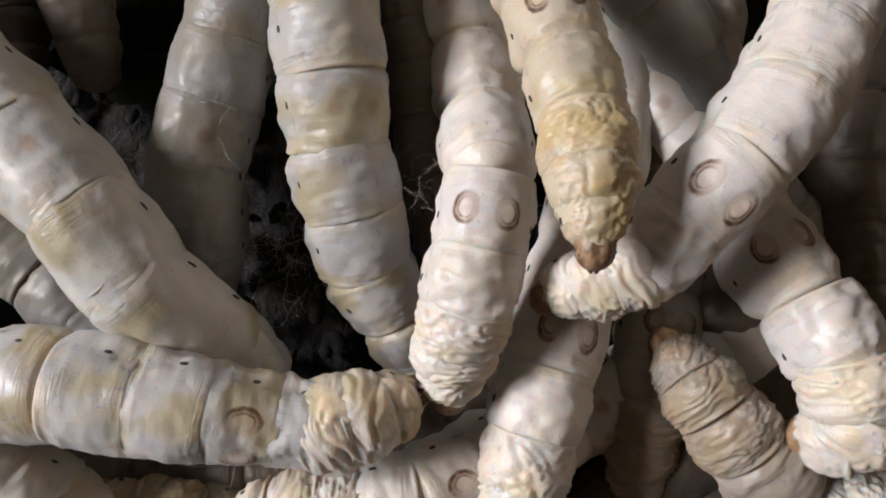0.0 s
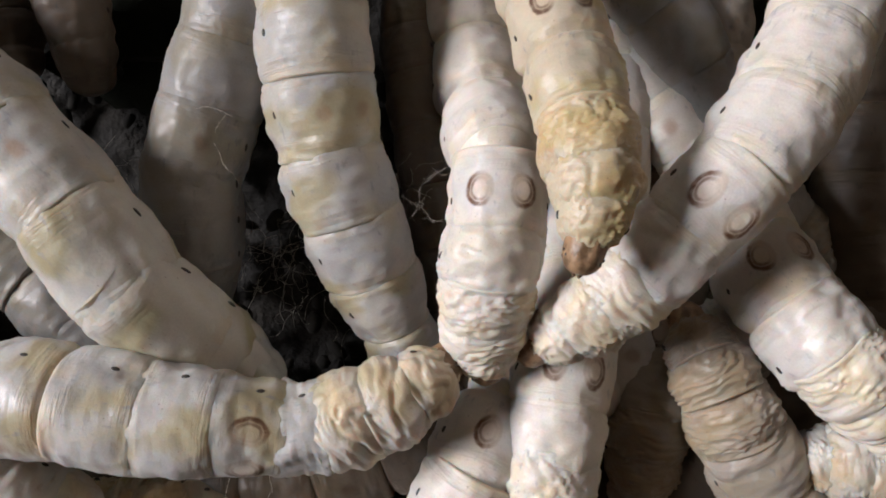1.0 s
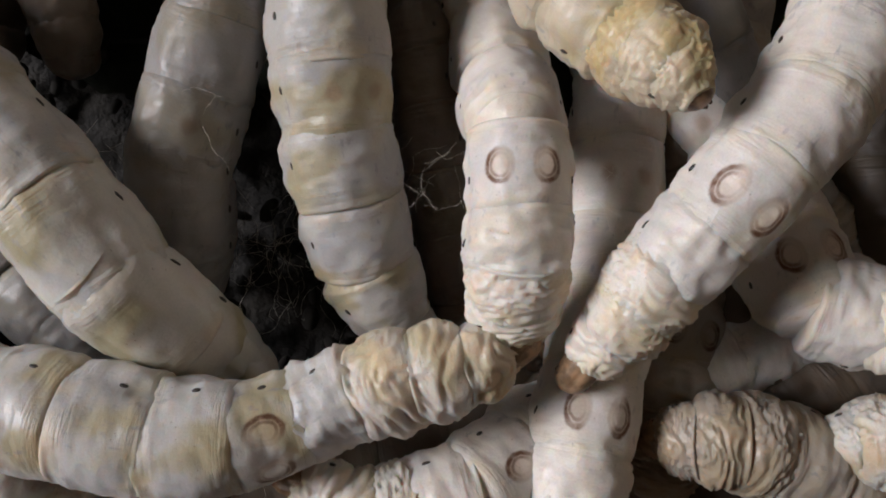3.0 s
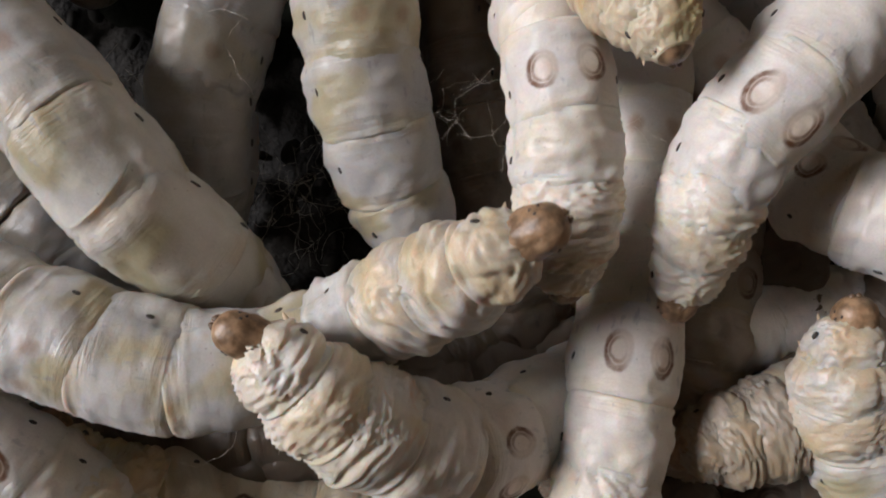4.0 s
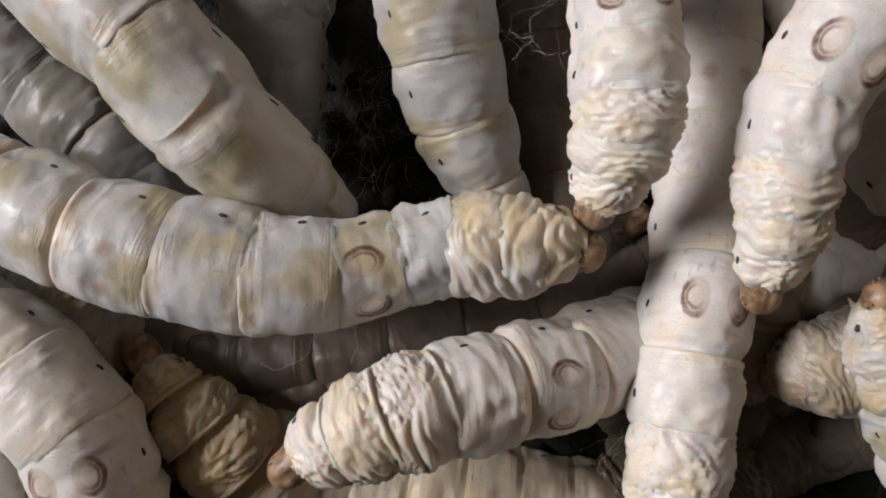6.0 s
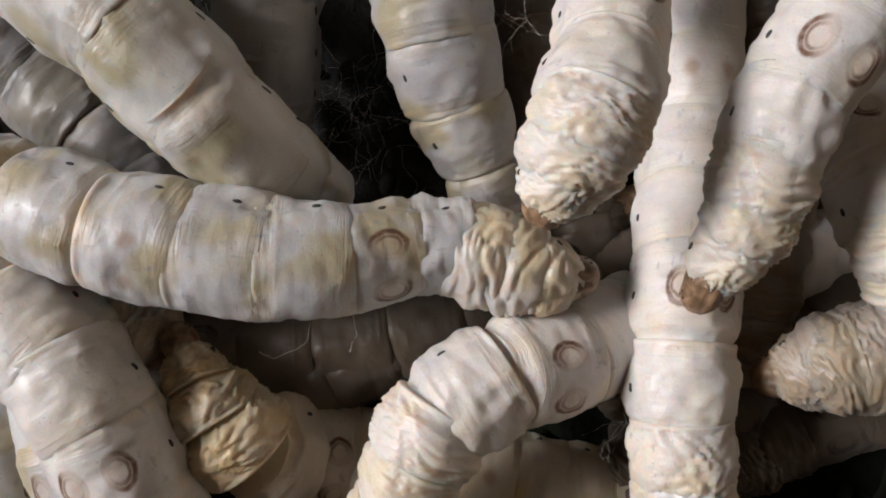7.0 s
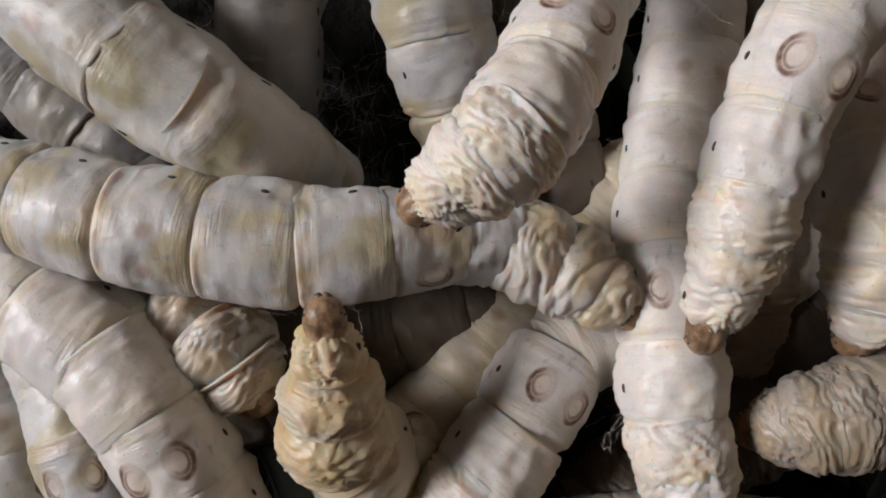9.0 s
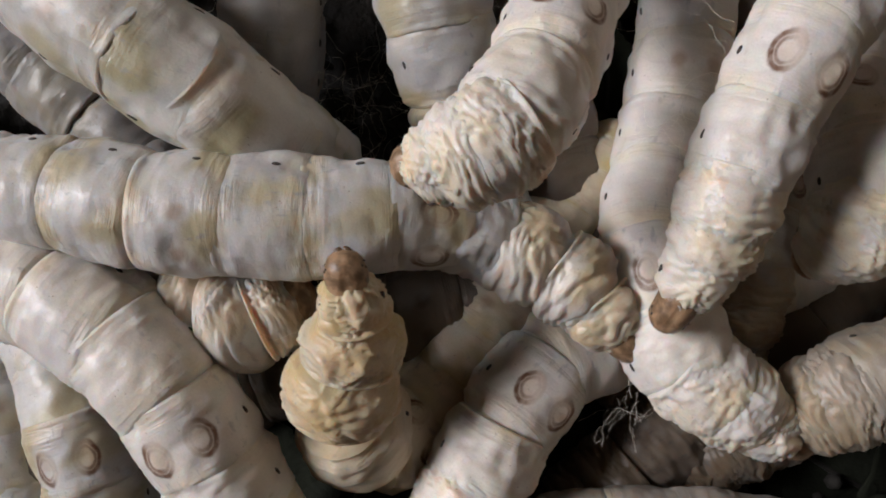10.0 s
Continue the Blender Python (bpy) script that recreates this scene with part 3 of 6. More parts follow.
bend(worm, 4.5, (0, 6.5, -11.1, 19.1), (1, 6.3, -10.0, 20.0), (2.5, 6.6, -6.6, 22.0), (4, 6.6, -2.0, 23.0), (5, 6.1, 3.1, 23.0), (6, 4.8, 8.7, 22.0), (7, 5.2, 16.1, 13.5), (8, 4.4, 22.8, 8.5), (9, 3.4, 29.2, 6.5), (10, 2.1, 35.6, 6.0))
bend(worm, 5, (0, 7.8, -10.4, 19.1), (1, 7.4, -9.6, 20.0), (2.5, 6.6, -6.2, 22.0), (4, 6.1, -2.1, 23.0), (5, 5.8, 3.0, 23.0), (6, 4.9, 8.4, 22.0), (7, 5.3, 16.2, 13.5), (8, 4.9, 23.5, 8.5), (9, 3.5, 30.0, 6.5), (10, 2.2, 36.5, 6.0))
bend(worm, 5.5, (0, 5.9, -10.7, 19.1), (1, 6.0, -9.4, 20.0), (2.5, 6.3, -5.3, 22.0), (4, 6.1, -0.9, 23.0), (5, 5.7, 3.2, 23.0), (6, 4.9, 8.0, 22.0), (7, 5.4, 16.4, 13.5), (8, 4.7, 23.8, 8.5), (9, 3.4, 30.4, 6.5), (10, 2.1, 36.9, 6.0))
bend(worm, 7, (0, -1.6, -12.6, 29.6), (1, -1.1, -11.7, 30.0), (2.5, 0.1, -9.0, 31.0), (4, 1.6, -5.8, 31.0), (5, 3.2, -1.5, 28.5), (6, 4.2, 4.5, 24.5), (7, 6.1, 13.2, 19.0), (8, 6.0, 21.1, 13.0), (9, 4.5, 28.2, 9.0), (10, 3.4, 34.1, 6.0))
bend(worm, 7.5, (0, -3.7, -13.5, 29.6), (1, -3.0, -12.7, 30.0), (2.5, -1.1, -9.6, 31.0), (4, 1.0, -5.8, 31.0), (5, 2.5, -1.6, 28.5), (6, 3.8, 4.3, 24.5), (7, 6.0, 13.0, 19.0), (8, 6.2, 20.9, 13.0), (9, 4.6, 28.0, 9.0), (10, 3.4, 33.9, 6.0))
bend(worm, 8, (0, -6.1, -12.0, 29.6), (1, -5.4, -11.5, 30.0), (2.5, -2.5, -9.1, 31.0), (4, 0.0, -6.0, 31.0), (5, 2.2, -2.0, 28.5), (6, 4.0, 4.1, 24.5), (7, 6.2, 13.4, 19.0), (8, 6.4, 21.5, 13.0), (9, 4.9, 28.7, 9.0), (10, 3.6, 34.7, 6.0))
bend(worm, 8.5, (0, -8.2, -11.8, 29.6), (1, -7.4, -11.4, 30.0), (2.5, -4.6, -9.4, 31.0), (4, -1.9, -6.4, 31.0), (5, 0.5, -2.1, 28.5), (6, 2.8, 4.0, 24.5), (7, 5.6, 12.8, 19.0), (8, 6.2, 20.6, 13.0), (9, 4.7, 27.9, 9.0), (10, 3.5, 33.9, 6.0))
bend(worm, 9, (0, -11.0, -12.8, 29.6), (1, -10.0, -12.2, 30.0), (2.5, -6.7, -10.1, 31.0), (4, -4.0, -7.8, 31.0), (5, -1.4, -3.2, 28.5), (6, 1.6, 3.1, 24.5), (7, 4.6, 12.3, 19.0), (8, 5.8, 20.0, 13.0), (9, 5.0, 27.2, 9.0), (10, 3.9, 33.2, 6.0))
bend(worm, 9.5, (0, -11.1, -12.7, 29.6), (1, -10.1, -12.4, 30.0), (2.5, -7.0, -10.4, 31.0), (4, -4.5, -7.6, 31.0), (5, -1.7, -2.9, 28.5), (6, 1.0, 2.9, 24.5), (7, 3.9, 11.8, 19.0), (8, 4.9, 19.5, 13.0), (9, 4.0, 26.6, 9.0), (10, 2.9, 32.6, 6.0))
bend(worm, 10, (0, -11.3, -10.6, 29.6), (1, -10.3, -10.4, 30.0), (2.5, -7.3, -9.9, 31.0), (4, -4.3, -8.0, 31.0), (5, -1.6, -3.2, 28.5), (6, 0.6, 2.9, 24.5), (7, 3.8, 11.8, 19.0), (8, 4.8, 19.6, 13.0), (9, 3.8, 26.8, 9.0), (10, 2.6, 32.8, 6.0))

worm = silkworm(0.79, 1, 0, "yellow", "translucent yellowish silkworm reaching down with a brown head")
bend(worm, 0, (0, 11.8, -2.2, 32.0), (1, 11.9, 0.1, 32.0), (2.5, 11.8, 3.7, 31.0), (4, 11.6, 9.1, 29.0), (5, 10.7, 15.1, 26.0), (6, 9.1, 21.7, 22.0), (7, 7.0, 27.8, 20.0), (8, 4.7, 34.5, 18.0))
bend(worm, 0.5, (0, 12.8, -1.6, 32.0), (1, 12.5, 0.7, 32.0), (2.5, 12.1, 4.4, 31.0), (4, 11.9, 9.0, 29.0), (5, 11.3, 14.8, 26.0), (6, 9.7, 21.2, 22.0), (7, 7.7, 27.4, 20.0), (8, 5.6, 34.1, 18.0))
bend(worm, 1, (0, 10.3, -1.4, 32.0), (1, 11.0, 1.0, 32.0), (2.5, 11.7, 4.7, 31.0), (4, 11.2, 10.0, 29.0), (5, 10.6, 15.6, 26.0), (6, 9.2, 22.0, 22.0), (7, 7.1, 27.8, 20.0), (8, 4.9, 34.3, 18.0))
bend(worm, 1.5, (0, 11.3, -3.4, 31.5), (1, 11.2, -1.0, 31.5), (2.5, 11.2, 3.0, 30.5), (4, 10.8, 7.5, 28.5), (5, 10.4, 14.2, 25.0), (6, 9.2, 20.8, 22.0), (7, 7.1, 26.4, 20.0), (8, 4.8, 32.8, 18.0))
bend(worm, 2, (0, 15.6, 0.8, 31.0), (1, 14.2, 2.6, 31.0), (2.5, 12.8, 6.1, 30.0), (4, 12.8, 10.1, 28.0), (5, 11.3, 16.0, 24.0), (6, 8.8, 22.2, 22.0), (7, 6.3, 27.9, 20.0), (8, 4.0, 33.9, 18.0))
bend(worm, 2.3, (0, 16.8, 5.1, 30.0), (1, 16.0, 6.8, 30.0), (2.5, 15.0, 9.6, 30.0), (4, 14.2, 13.2, 26.0), (5, 12.0, 17.9, 24.0), (6, 9.3, 23.7, 22.0), (7, 6.8, 29.4, 20.0), (8, 4.4, 35.4, 18.0))
bend(worm, 2.7, (0, 18.6, 11.0, 30.0), (1, 17.8, 11.6, 30.0), (2.5, 16.6, 13.3, 29.0), (4, 14.3, 15.8, 26.0), (5, 11.1, 19.3, 24.0), (6, 8.1, 24.7, 22.0), (7, 5.4, 30.3, 20.0), (8, 3.0, 35.7, 18.0))
bend(worm, 4, (0, 12.5, 7.7, 30.0), (1, 12.2, 8.5, 30.0), (2.5, 11.4, 10.8, 29.0), (4, 9.4, 14.2, 26.0), (5, 7.2, 17.8, 24.0), (6, 4.8, 22.6, 22.0), (7, 2.6, 27.6, 20.0), (8, 0.3, 33.4, 18.0))
bend(worm, 4.5, (0, 11.8, 7.8, 30.0), (1, 11.4, 9.2, 30.0), (2.5, 10.6, 11.6, 29.0), (4, 8.6, 15.1, 26.0), (5, 6.4, 19.0, 24.0), (6, 3.9, 23.9, 22.0), (7, 1.7, 29.1, 20.0), (8, -0.6, 34.5, 18.0))
bend(worm, 10, (0, 12.9, 9.7, 30.0), (1, 12.5, 10.9, 30.0), (2.5, 11.6, 13.4, 29.0), (4, 9.5, 17.5, 26.0), (5, 6.9, 21.6, 24.0), (6, 4.0, 26.5, 22.0), (7, 1.4, 32.0, 20.0), (8, -1.4, 37.8, 18.0))

worm = silkworm(0.9064, 1.12, 0, "cream", "bright cream silkworm stretched out with a crumpled yellow thorax", waist=(0.9, 0.86, 0.86, 0.86, 0.87, 0.91, 0.96))
bend(worm, 0, (0, 9.3, -6.2, 19.5), (1, 10.4, -4.9, 21.0), (2.5, 13.9, -3.8, 23.0), (4, 18.2, -1.8, 24.0), (5, 20.6, 1.2, 25.0), (6, 25.9, 6.7, 26.0), (7, 29.7, 11.9, 25.0), (8, 33.6, 18.1, 23.0), (9, 37.1, 24.8, 21.0), (10, 40.2, 31.9, 19.0))
bend(worm, 0.5, (0, 11.1, -9.6, 19.5), (1, 12.5, -7.7, 21.0), (2.5, 15.2, -5.1, 23.0), (4, 18.3, -2.6, 24.0), (5, 21.3, 0.1, 25.0), (6, 26.7, 5.6, 26.0), (7, 30.3, 11.0, 25.0), (8, 34.1, 17.4, 23.0), (9, 37.8, 23.9, 21.0), (10, 41.0, 30.9, 19.0))
bend(worm, 1, (0, 7.8, -9.6, 19.5), (1, 9.0, -8.2, 21.0), (2.5, 12.7, -5.7, 23.0), (4, 17.0, -2.2, 24.0), (5, 20.1, 1.4, 25.0), (6, 25.2, 6.8, 26.0), (7, 28.9, 12.2, 25.0), (8, 32.6, 18.5, 23.0), (9, 36.0, 25.1, 21.0), (10, 39.1, 32.0, 19.0))
bend(worm, 1.5, (0, 5.6, -9.4, 19.5), (1, 7.3, -8.7, 21.0), (2.5, 11.4, -7.3, 23.0), (4, 15.5, -4.2, 24.0), (5, 19.0, 0.0, 25.0), (6, 24.0, 5.2, 26.0), (7, 27.9, 10.3, 25.0), (8, 31.7, 16.3, 23.0), (9, 35.2, 23.0, 21.0), (10, 38.4, 29.7, 19.0))
bend(worm, 2, (0, 8.1, -12.3, 19.5), (1, 10.0, -10.2, 21.0), (2.5, 13.1, -7.6, 23.0), (4, 16.9, -4.2, 24.0), (5, 20.4, -0.2, 25.0), (6, 24.7, 4.9, 26.0), (7, 28.7, 9.9, 25.0), (8, 32.5, 16.0, 23.0), (9, 36.0, 22.9, 21.0), (10, 39.1, 29.7, 19.0))
bend(worm, 2.7, (0, 9.2, -12.7, 19.5), (1, 11.2, -10.2, 21.0), (2.5, 14.2, -7.1, 23.0), (4, 17.6, -3.3, 24.0), (5, 20.8, 0.4, 25.0), (6, 24.9, 5.3, 26.0), (7, 28.9, 10.4, 25.0), (8, 32.6, 16.4, 23.0), (9, 36.0, 22.7, 21.0), (10, 39.1, 29.4, 19.0))
bend(worm, 4, (0, 16.3, -11.2, 19.5), (1, 16.2, -9.6, 21.0), (2.5, 16.9, -5.3, 23.0), (4, 18.0, -1.0, 24.0), (5, 19.3, 2.0, 25.0), (6, 23.0, 6.5, 26.0), (7, 26.7, 11.0, 25.0), (8, 30.2, 17.0, 23.0), (9, 33.5, 23.2, 21.0))
bend(worm, 4.5, (0, 18.8, -13.7, 19.5), (1, 18.5, -11.5, 21.0), (2.5, 18.6, -7.4, 23.0), (4, 19.4, -3.0, 24.0), (5, 20.4, 1.0, 25.0), (6, 23.6, 5.4, 26.0), (7, 27.2, 10.1, 25.0), (8, 30.8, 16.2, 23.0), (9, 34.0, 22.6, 21.0))
bend(worm, 5, (0, 20.3, -14.6, 19.5), (1, 20.0, -13.0, 21.0), (2.5, 19.6, -8.7, 23.0), (4, 19.7, -4.3, 24.0), (5, 20.4, 0.4, 25.0), (6, 23.1, 5.4, 26.0), (7, 26.4, 10.6, 25.0), (8, 30.0, 16.7, 23.0), (9, 33.3, 23.2, 21.0))
bend(worm, 5.5, (0, 20.1, -16.6, 19.5), (1, 19.7, -14.4, 21.0), (2.5, 19.4, -9.9, 23.0), (4, 19.2, -5.4, 24.0), (5, 19.8, -0.0, 25.0), (6, 22.6, 5.3, 26.0), (7, 26.0, 10.5, 25.0), (8, 29.2, 16.8, 23.0), (9, 32.5, 23.4, 21.0))
bend(worm, 7, (0, 11.6, -19.4, 22.5), (1, 12.1, -17.2, 24.0), (2.5, 14.5, -13.2, 25.0), (4, 15.7, -8.1, 26.0), (5, 17.6, -3.4, 26.0), (6, 20.9, 1.7, 26.0), (7, 24.1, 6.8, 25.0), (8, 27.8, 12.9, 23.0), (9, 31.1, 19.4, 21.0))
bend(worm, 8, (0, 13.4, -21.6, 22.5), (1, 13.5, -19.6, 24.0), (2.5, 15.0, -14.8, 25.0), (4, 15.6, -9.5, 26.0), (5, 17.3, -3.5, 26.0), (6, 20.0, 2.0, 26.0), (7, 23.6, 7.7, 25.0), (8, 27.2, 14.0, 23.0), (9, 30.5, 20.7, 21.0))
bend(worm, 8.5, (0, 9.9, -22.1, 22.5), (1, 11.3, -20.4, 24.0), (2.5, 14.3, -16.3, 25.0), (4, 15.2, -11.0, 26.0), (5, 17.3, -4.8, 26.0), (6, 20.3, 1.0, 26.0), (7, 23.8, 6.7, 25.0), (8, 27.3, 13.0, 23.0), (9, 30.4, 20.1, 21.0))
bend(worm, 9, (0, 12.2, -23.4, 22.5), (1, 12.3, -21.2, 24.0), (2.5, 13.7, -16.5, 25.0), (4, 14.6, -11.7, 26.0), (5, 16.7, -5.4, 26.0), (6, 19.7, 0.5, 26.0), (7, 23.2, 6.0, 25.0), (8, 26.9, 12.2, 23.0), (9, 30.1, 19.2, 21.0))
bend(worm, 9.5, (0, 10.0, -22.9, 22.5), (1, 10.7, -20.9, 24.0), (2.5, 12.9, -16.2, 25.0), (4, 13.8, -11.3, 26.0), (5, 16.1, -5.4, 26.0), (6, 19.0, 0.2, 26.0), (7, 22.4, 5.7, 25.0), (8, 26.2, 11.9, 23.0), (9, 29.3, 18.9, 21.0))
bend(worm, 10, (0, 9.4, -22.2, 22.5), (1, 10.5, -19.8, 24.0), (2.5, 12.5, -15.5, 25.0), (4, 13.8, -10.9, 26.0), (5, 16.0, -5.4, 26.0), (6, 19.3, 0.8, 26.0), (7, 22.9, 6.5, 25.0), (8, 26.5, 12.7, 23.0), (9, 29.8, 19.3, 21.0))

worm = silkworm(0.9476, 1.1, 20, "veined", "long cream silkworm with a greyish back and yellow creased thorax", waist=(0.95, 0.95, 0.96, 0.92, 0.80, 0.86, 0.97))
bend(worm, 0, (0, -2.5, -14.7, 17.5), (1, -3.6, -15.0, 19.0), (2.5, -6.9, -16.2, 21.0), (4, -11.3, -17.2, 21.0), (5, -15.2, -16.7, 21.0), (6, -20.8, -15.7, 22.0), (7, -26.9, -14.7, 22.0), (8, -33.8, -13.7, 22.0), (9, -41.5, -13.3, 21.0), (10, -48.9, -13.5, 20.0))
bend(worm, 0.5, (0, -0.5, -12.2, 18.0), (1, -1.7, -12.9, 19.5), (2.5, -5.6, -14.7, 21.0), (4, -11.1, -16.4, 21.0), (5, -15.0, -17.1, 21.0), (6, -20.7, -16.3, 22.0), (7, -26.8, -15.1, 22.0), (8, -33.7, -14.0, 22.0), (9, -42.0, -13.5, 21.0), (10, -49.4, -13.6, 20.0))
bend(worm, 1, (0, 1.2, -9.7, 18.5), (1, -0.1, -10.7, 20.0), (2.5, -4.1, -13.6, 21.0), (4, -10.4, -15.9, 21.0), (5, -14.4, -16.2, 21.0), (6, -19.7, -15.5, 22.0), (7, -25.7, -15.1, 22.0), (8, -32.4, -14.1, 22.0), (9, -40.5, -13.4, 21.0), (10, -47.7, -13.1, 20.0))
bend(worm, 1.5, (0, 3.7, -11.1, 18.5), (1, 1.9, -11.2, 20.0), (2.5, -2.6, -12.7, 21.0), (4, -9.5, -14.4, 21.0), (5, -14.4, -15.8, 21.0), (6, -19.6, -16.2, 22.0), (7, -25.4, -15.7, 22.0), (8, -32.6, -13.9, 22.0), (9, -40.5, -12.7, 21.0), (10, -47.5, -12.3, 20.0))
bend(worm, 2, (0, 5.8, -13.4, 18.5), (1, 3.4, -12.6, 20.0), (2.5, -0.9, -12.7, 21.0), (4, -7.8, -13.6, 21.0), (5, -13.3, -15.3, 21.0), (6, -19.0, -16.3, 22.0), (7, -25.3, -16.3, 22.0), (8, -32.7, -14.8, 22.0), (9, -41.0, -13.5, 21.0), (10, -48.2, -12.6, 20.0))
bend(worm, 2.7, (0, 7.5, -9.4, 18.5), (1, 4.8, -10.4, 20.0), (2.5, 0.1, -11.7, 21.0), (4, -7.1, -13.2, 21.0), (5, -12.5, -15.4, 21.0), (6, -17.5, -16.4, 22.0), (7, -23.7, -16.6, 22.0), (8, -30.8, -15.4, 22.0), (9, -39.0, -14.2, 21.0), (10, -46.0, -13.5, 20.0))
bend(worm, 4, (0, 4.7, -4.7, 32.5), (1, 2.7, -5.7, 31.0), (2.5, -1.8, -8.6, 27.0), (4, -7.4, -11.3, 23.0), (5, -12.4, -14.1, 20.0), (6, -17.2, -16.3, 20.0), (7, -23.3, -17.0, 21.0), (8, -30.1, -15.8, 21.0), (9, -36.5, -13.2, 21.0), (10, -43.0, -11.1, 20.0), (11, -48.8, -9.9, 19.0))
bend(worm, 4.5, (0, 0.1, -1.6, 32.5), (1, 0.0, -3.4, 31.0), (2.5, -2.8, -8.4, 27.0), (4, -8.3, -11.8, 23.0), (5, -13.3, -14.0, 20.0), (6, -18.4, -16.0, 20.0), (7, -24.1, -17.5, 21.0), (8, -31.0, -16.3, 21.0), (9, -37.5, -14.2, 21.0), (10, -44.2, -12.1, 20.0), (11, -50.1, -10.5, 19.0))
bend(worm, 5, (0, 2.0, -7.5, 32.5), (1, -0.0, -7.6, 31.0), (2.5, -3.1, -10.3, 27.0), (4, -7.9, -12.7, 22.0), (5, -12.3, -14.8, 20.0), (6, -17.8, -16.2, 20.0), (7, -24.1, -16.4, 21.0), (8, -31.1, -15.3, 21.0), (9, -38.1, -13.2, 21.0), (10, -44.7, -11.2, 20.0), (11, -50.5, -10.0, 19.0))
bend(worm, 5.5, (0, 3.3, -11.4, 26.8), (1, 1.5, -10.7, 26.0), (2.5, -2.4, -11.6, 24.0), (4, -7.6, -13.0, 21.0), (5, -12.7, -15.1, 20.0), (6, -18.3, -16.5, 20.0), (7, -24.2, -16.7, 21.0), (8, -31.3, -15.6, 21.0), (9, -38.4, -13.5, 21.0), (10, -45.6, -11.0, 20.0), (11, -51.9, -9.2, 19.0))
bend(worm, 7, (0, 3.9, -17.5, 17.2), (1, 1.9, -17.5, 18.0), (2.5, -2.0, -17.1, 18.0), (4, -7.1, -15.3, 18.0), (5, -11.2, -15.3, 18.5), (6, -16.7, -16.4, 20.0), (7, -22.6, -16.4, 21.0), (8, -29.0, -15.8, 21.0), (9, -35.9, -14.3, 21.0), (10, -43.4, -12.1, 20.0), (11, -50.6, -9.8, 19.0))
bend(worm, 7.5, (0, 6.1, -17.2, 17.2), (1, 3.3, -17.8, 18.0), (2.5, -1.1, -17.0, 18.0), (4, -6.2, -14.3, 18.0), (5, -10.4, -14.9, 18.5), (6, -15.8, -16.0, 20.0), (7, -21.7, -16.4, 21.0), (8, -28.2, -15.7, 21.0), (9, -35.1, -14.4, 21.0), (10, -42.7, -11.8, 20.0), (11, -49.9, -9.6, 19.0))
bend(worm, 8, (0, 6.9, -19.2, 16.2), (1, 4.9, -18.1, 17.0), (2.5, 1.4, -15.9, 17.0), (4, -4.7, -14.4, 17.0), (5, -9.3, -14.6, 18.5), (6, -14.8, -16.2, 20.0), (7, -21.3, -16.8, 21.0), (8, -28.4, -15.9, 21.0), (9, -35.6, -14.0, 21.0), (10, -42.8, -11.8, 20.0), (11, -50.2, -9.5, 19.0))
bend(worm, 8.5, (0, 10.2, -18.9, 16.2), (1, 7.9, -18.5, 17.0), (2.5, 3.6, -16.8, 17.0), (4, -3.0, -15.2, 17.0), (5, -8.1, -15.0, 18.5), (6, -13.4, -15.4, 20.0), (7, -20.5, -15.6, 21.0), (8, -28.1, -14.9, 21.0), (9, -36.7, -13.2, 21.0), (10, -44.4, -11.2, 20.0), (11, -51.3, -9.6, 19.0))
bend(worm, 9, (0, 9.1, -21.9, 16.2), (1, 7.2, -20.8, 17.0), (2.5, 2.9, -17.9, 17.0), (4, -3.1, -15.2, 17.0), (5, -8.1, -14.8, 18.5), (6, -13.3, -15.3, 20.0), (7, -20.3, -15.8, 21.0), (8, -27.8, -15.1, 21.0), (9, -35.7, -13.8, 21.0), (10, -42.3, -12.3, 20.0), (11, -49.6, -10.6, 19.0))
bend(worm, 9.5, (0, 9.6, -22.7, 16.2), (1, 7.7, -21.8, 17.0), (2.5, 3.2, -18.4, 17.0), (4, -3.5, -15.4, 17.0), (5, -8.2, -14.8, 18.5), (6, -12.9, -14.3, 20.0), (7, -19.4, -14.4, 21.0), (8, -25.9, -14.6, 21.0), (9, -33.3, -14.0, 21.0), (10, -40.8, -12.7, 20.0), (11, -46.0, -12.2, 19.0), (12.5, -50.5, -11.5, 18.0))
bend(worm, 10, (0, 9.5, -25.0, 16.2), (1, 7.4, -23.8, 17.0), (2.5, 3.3, -19.2, 17.0), (4, -3.8, -15.7, 17.0), (5, -8.3, -14.3, 18.5), (6, -12.6, -14.0, 20.0), (7, -19.6, -14.4, 21.0), (8, -25.7, -14.4, 21.0), (9, -32.8, -14.1, 21.0), (10, -39.8, -13.0, 20.0), (11, -46.1, -12.4, 19.0), (12.5, -51.7, -11.7, 17.0))

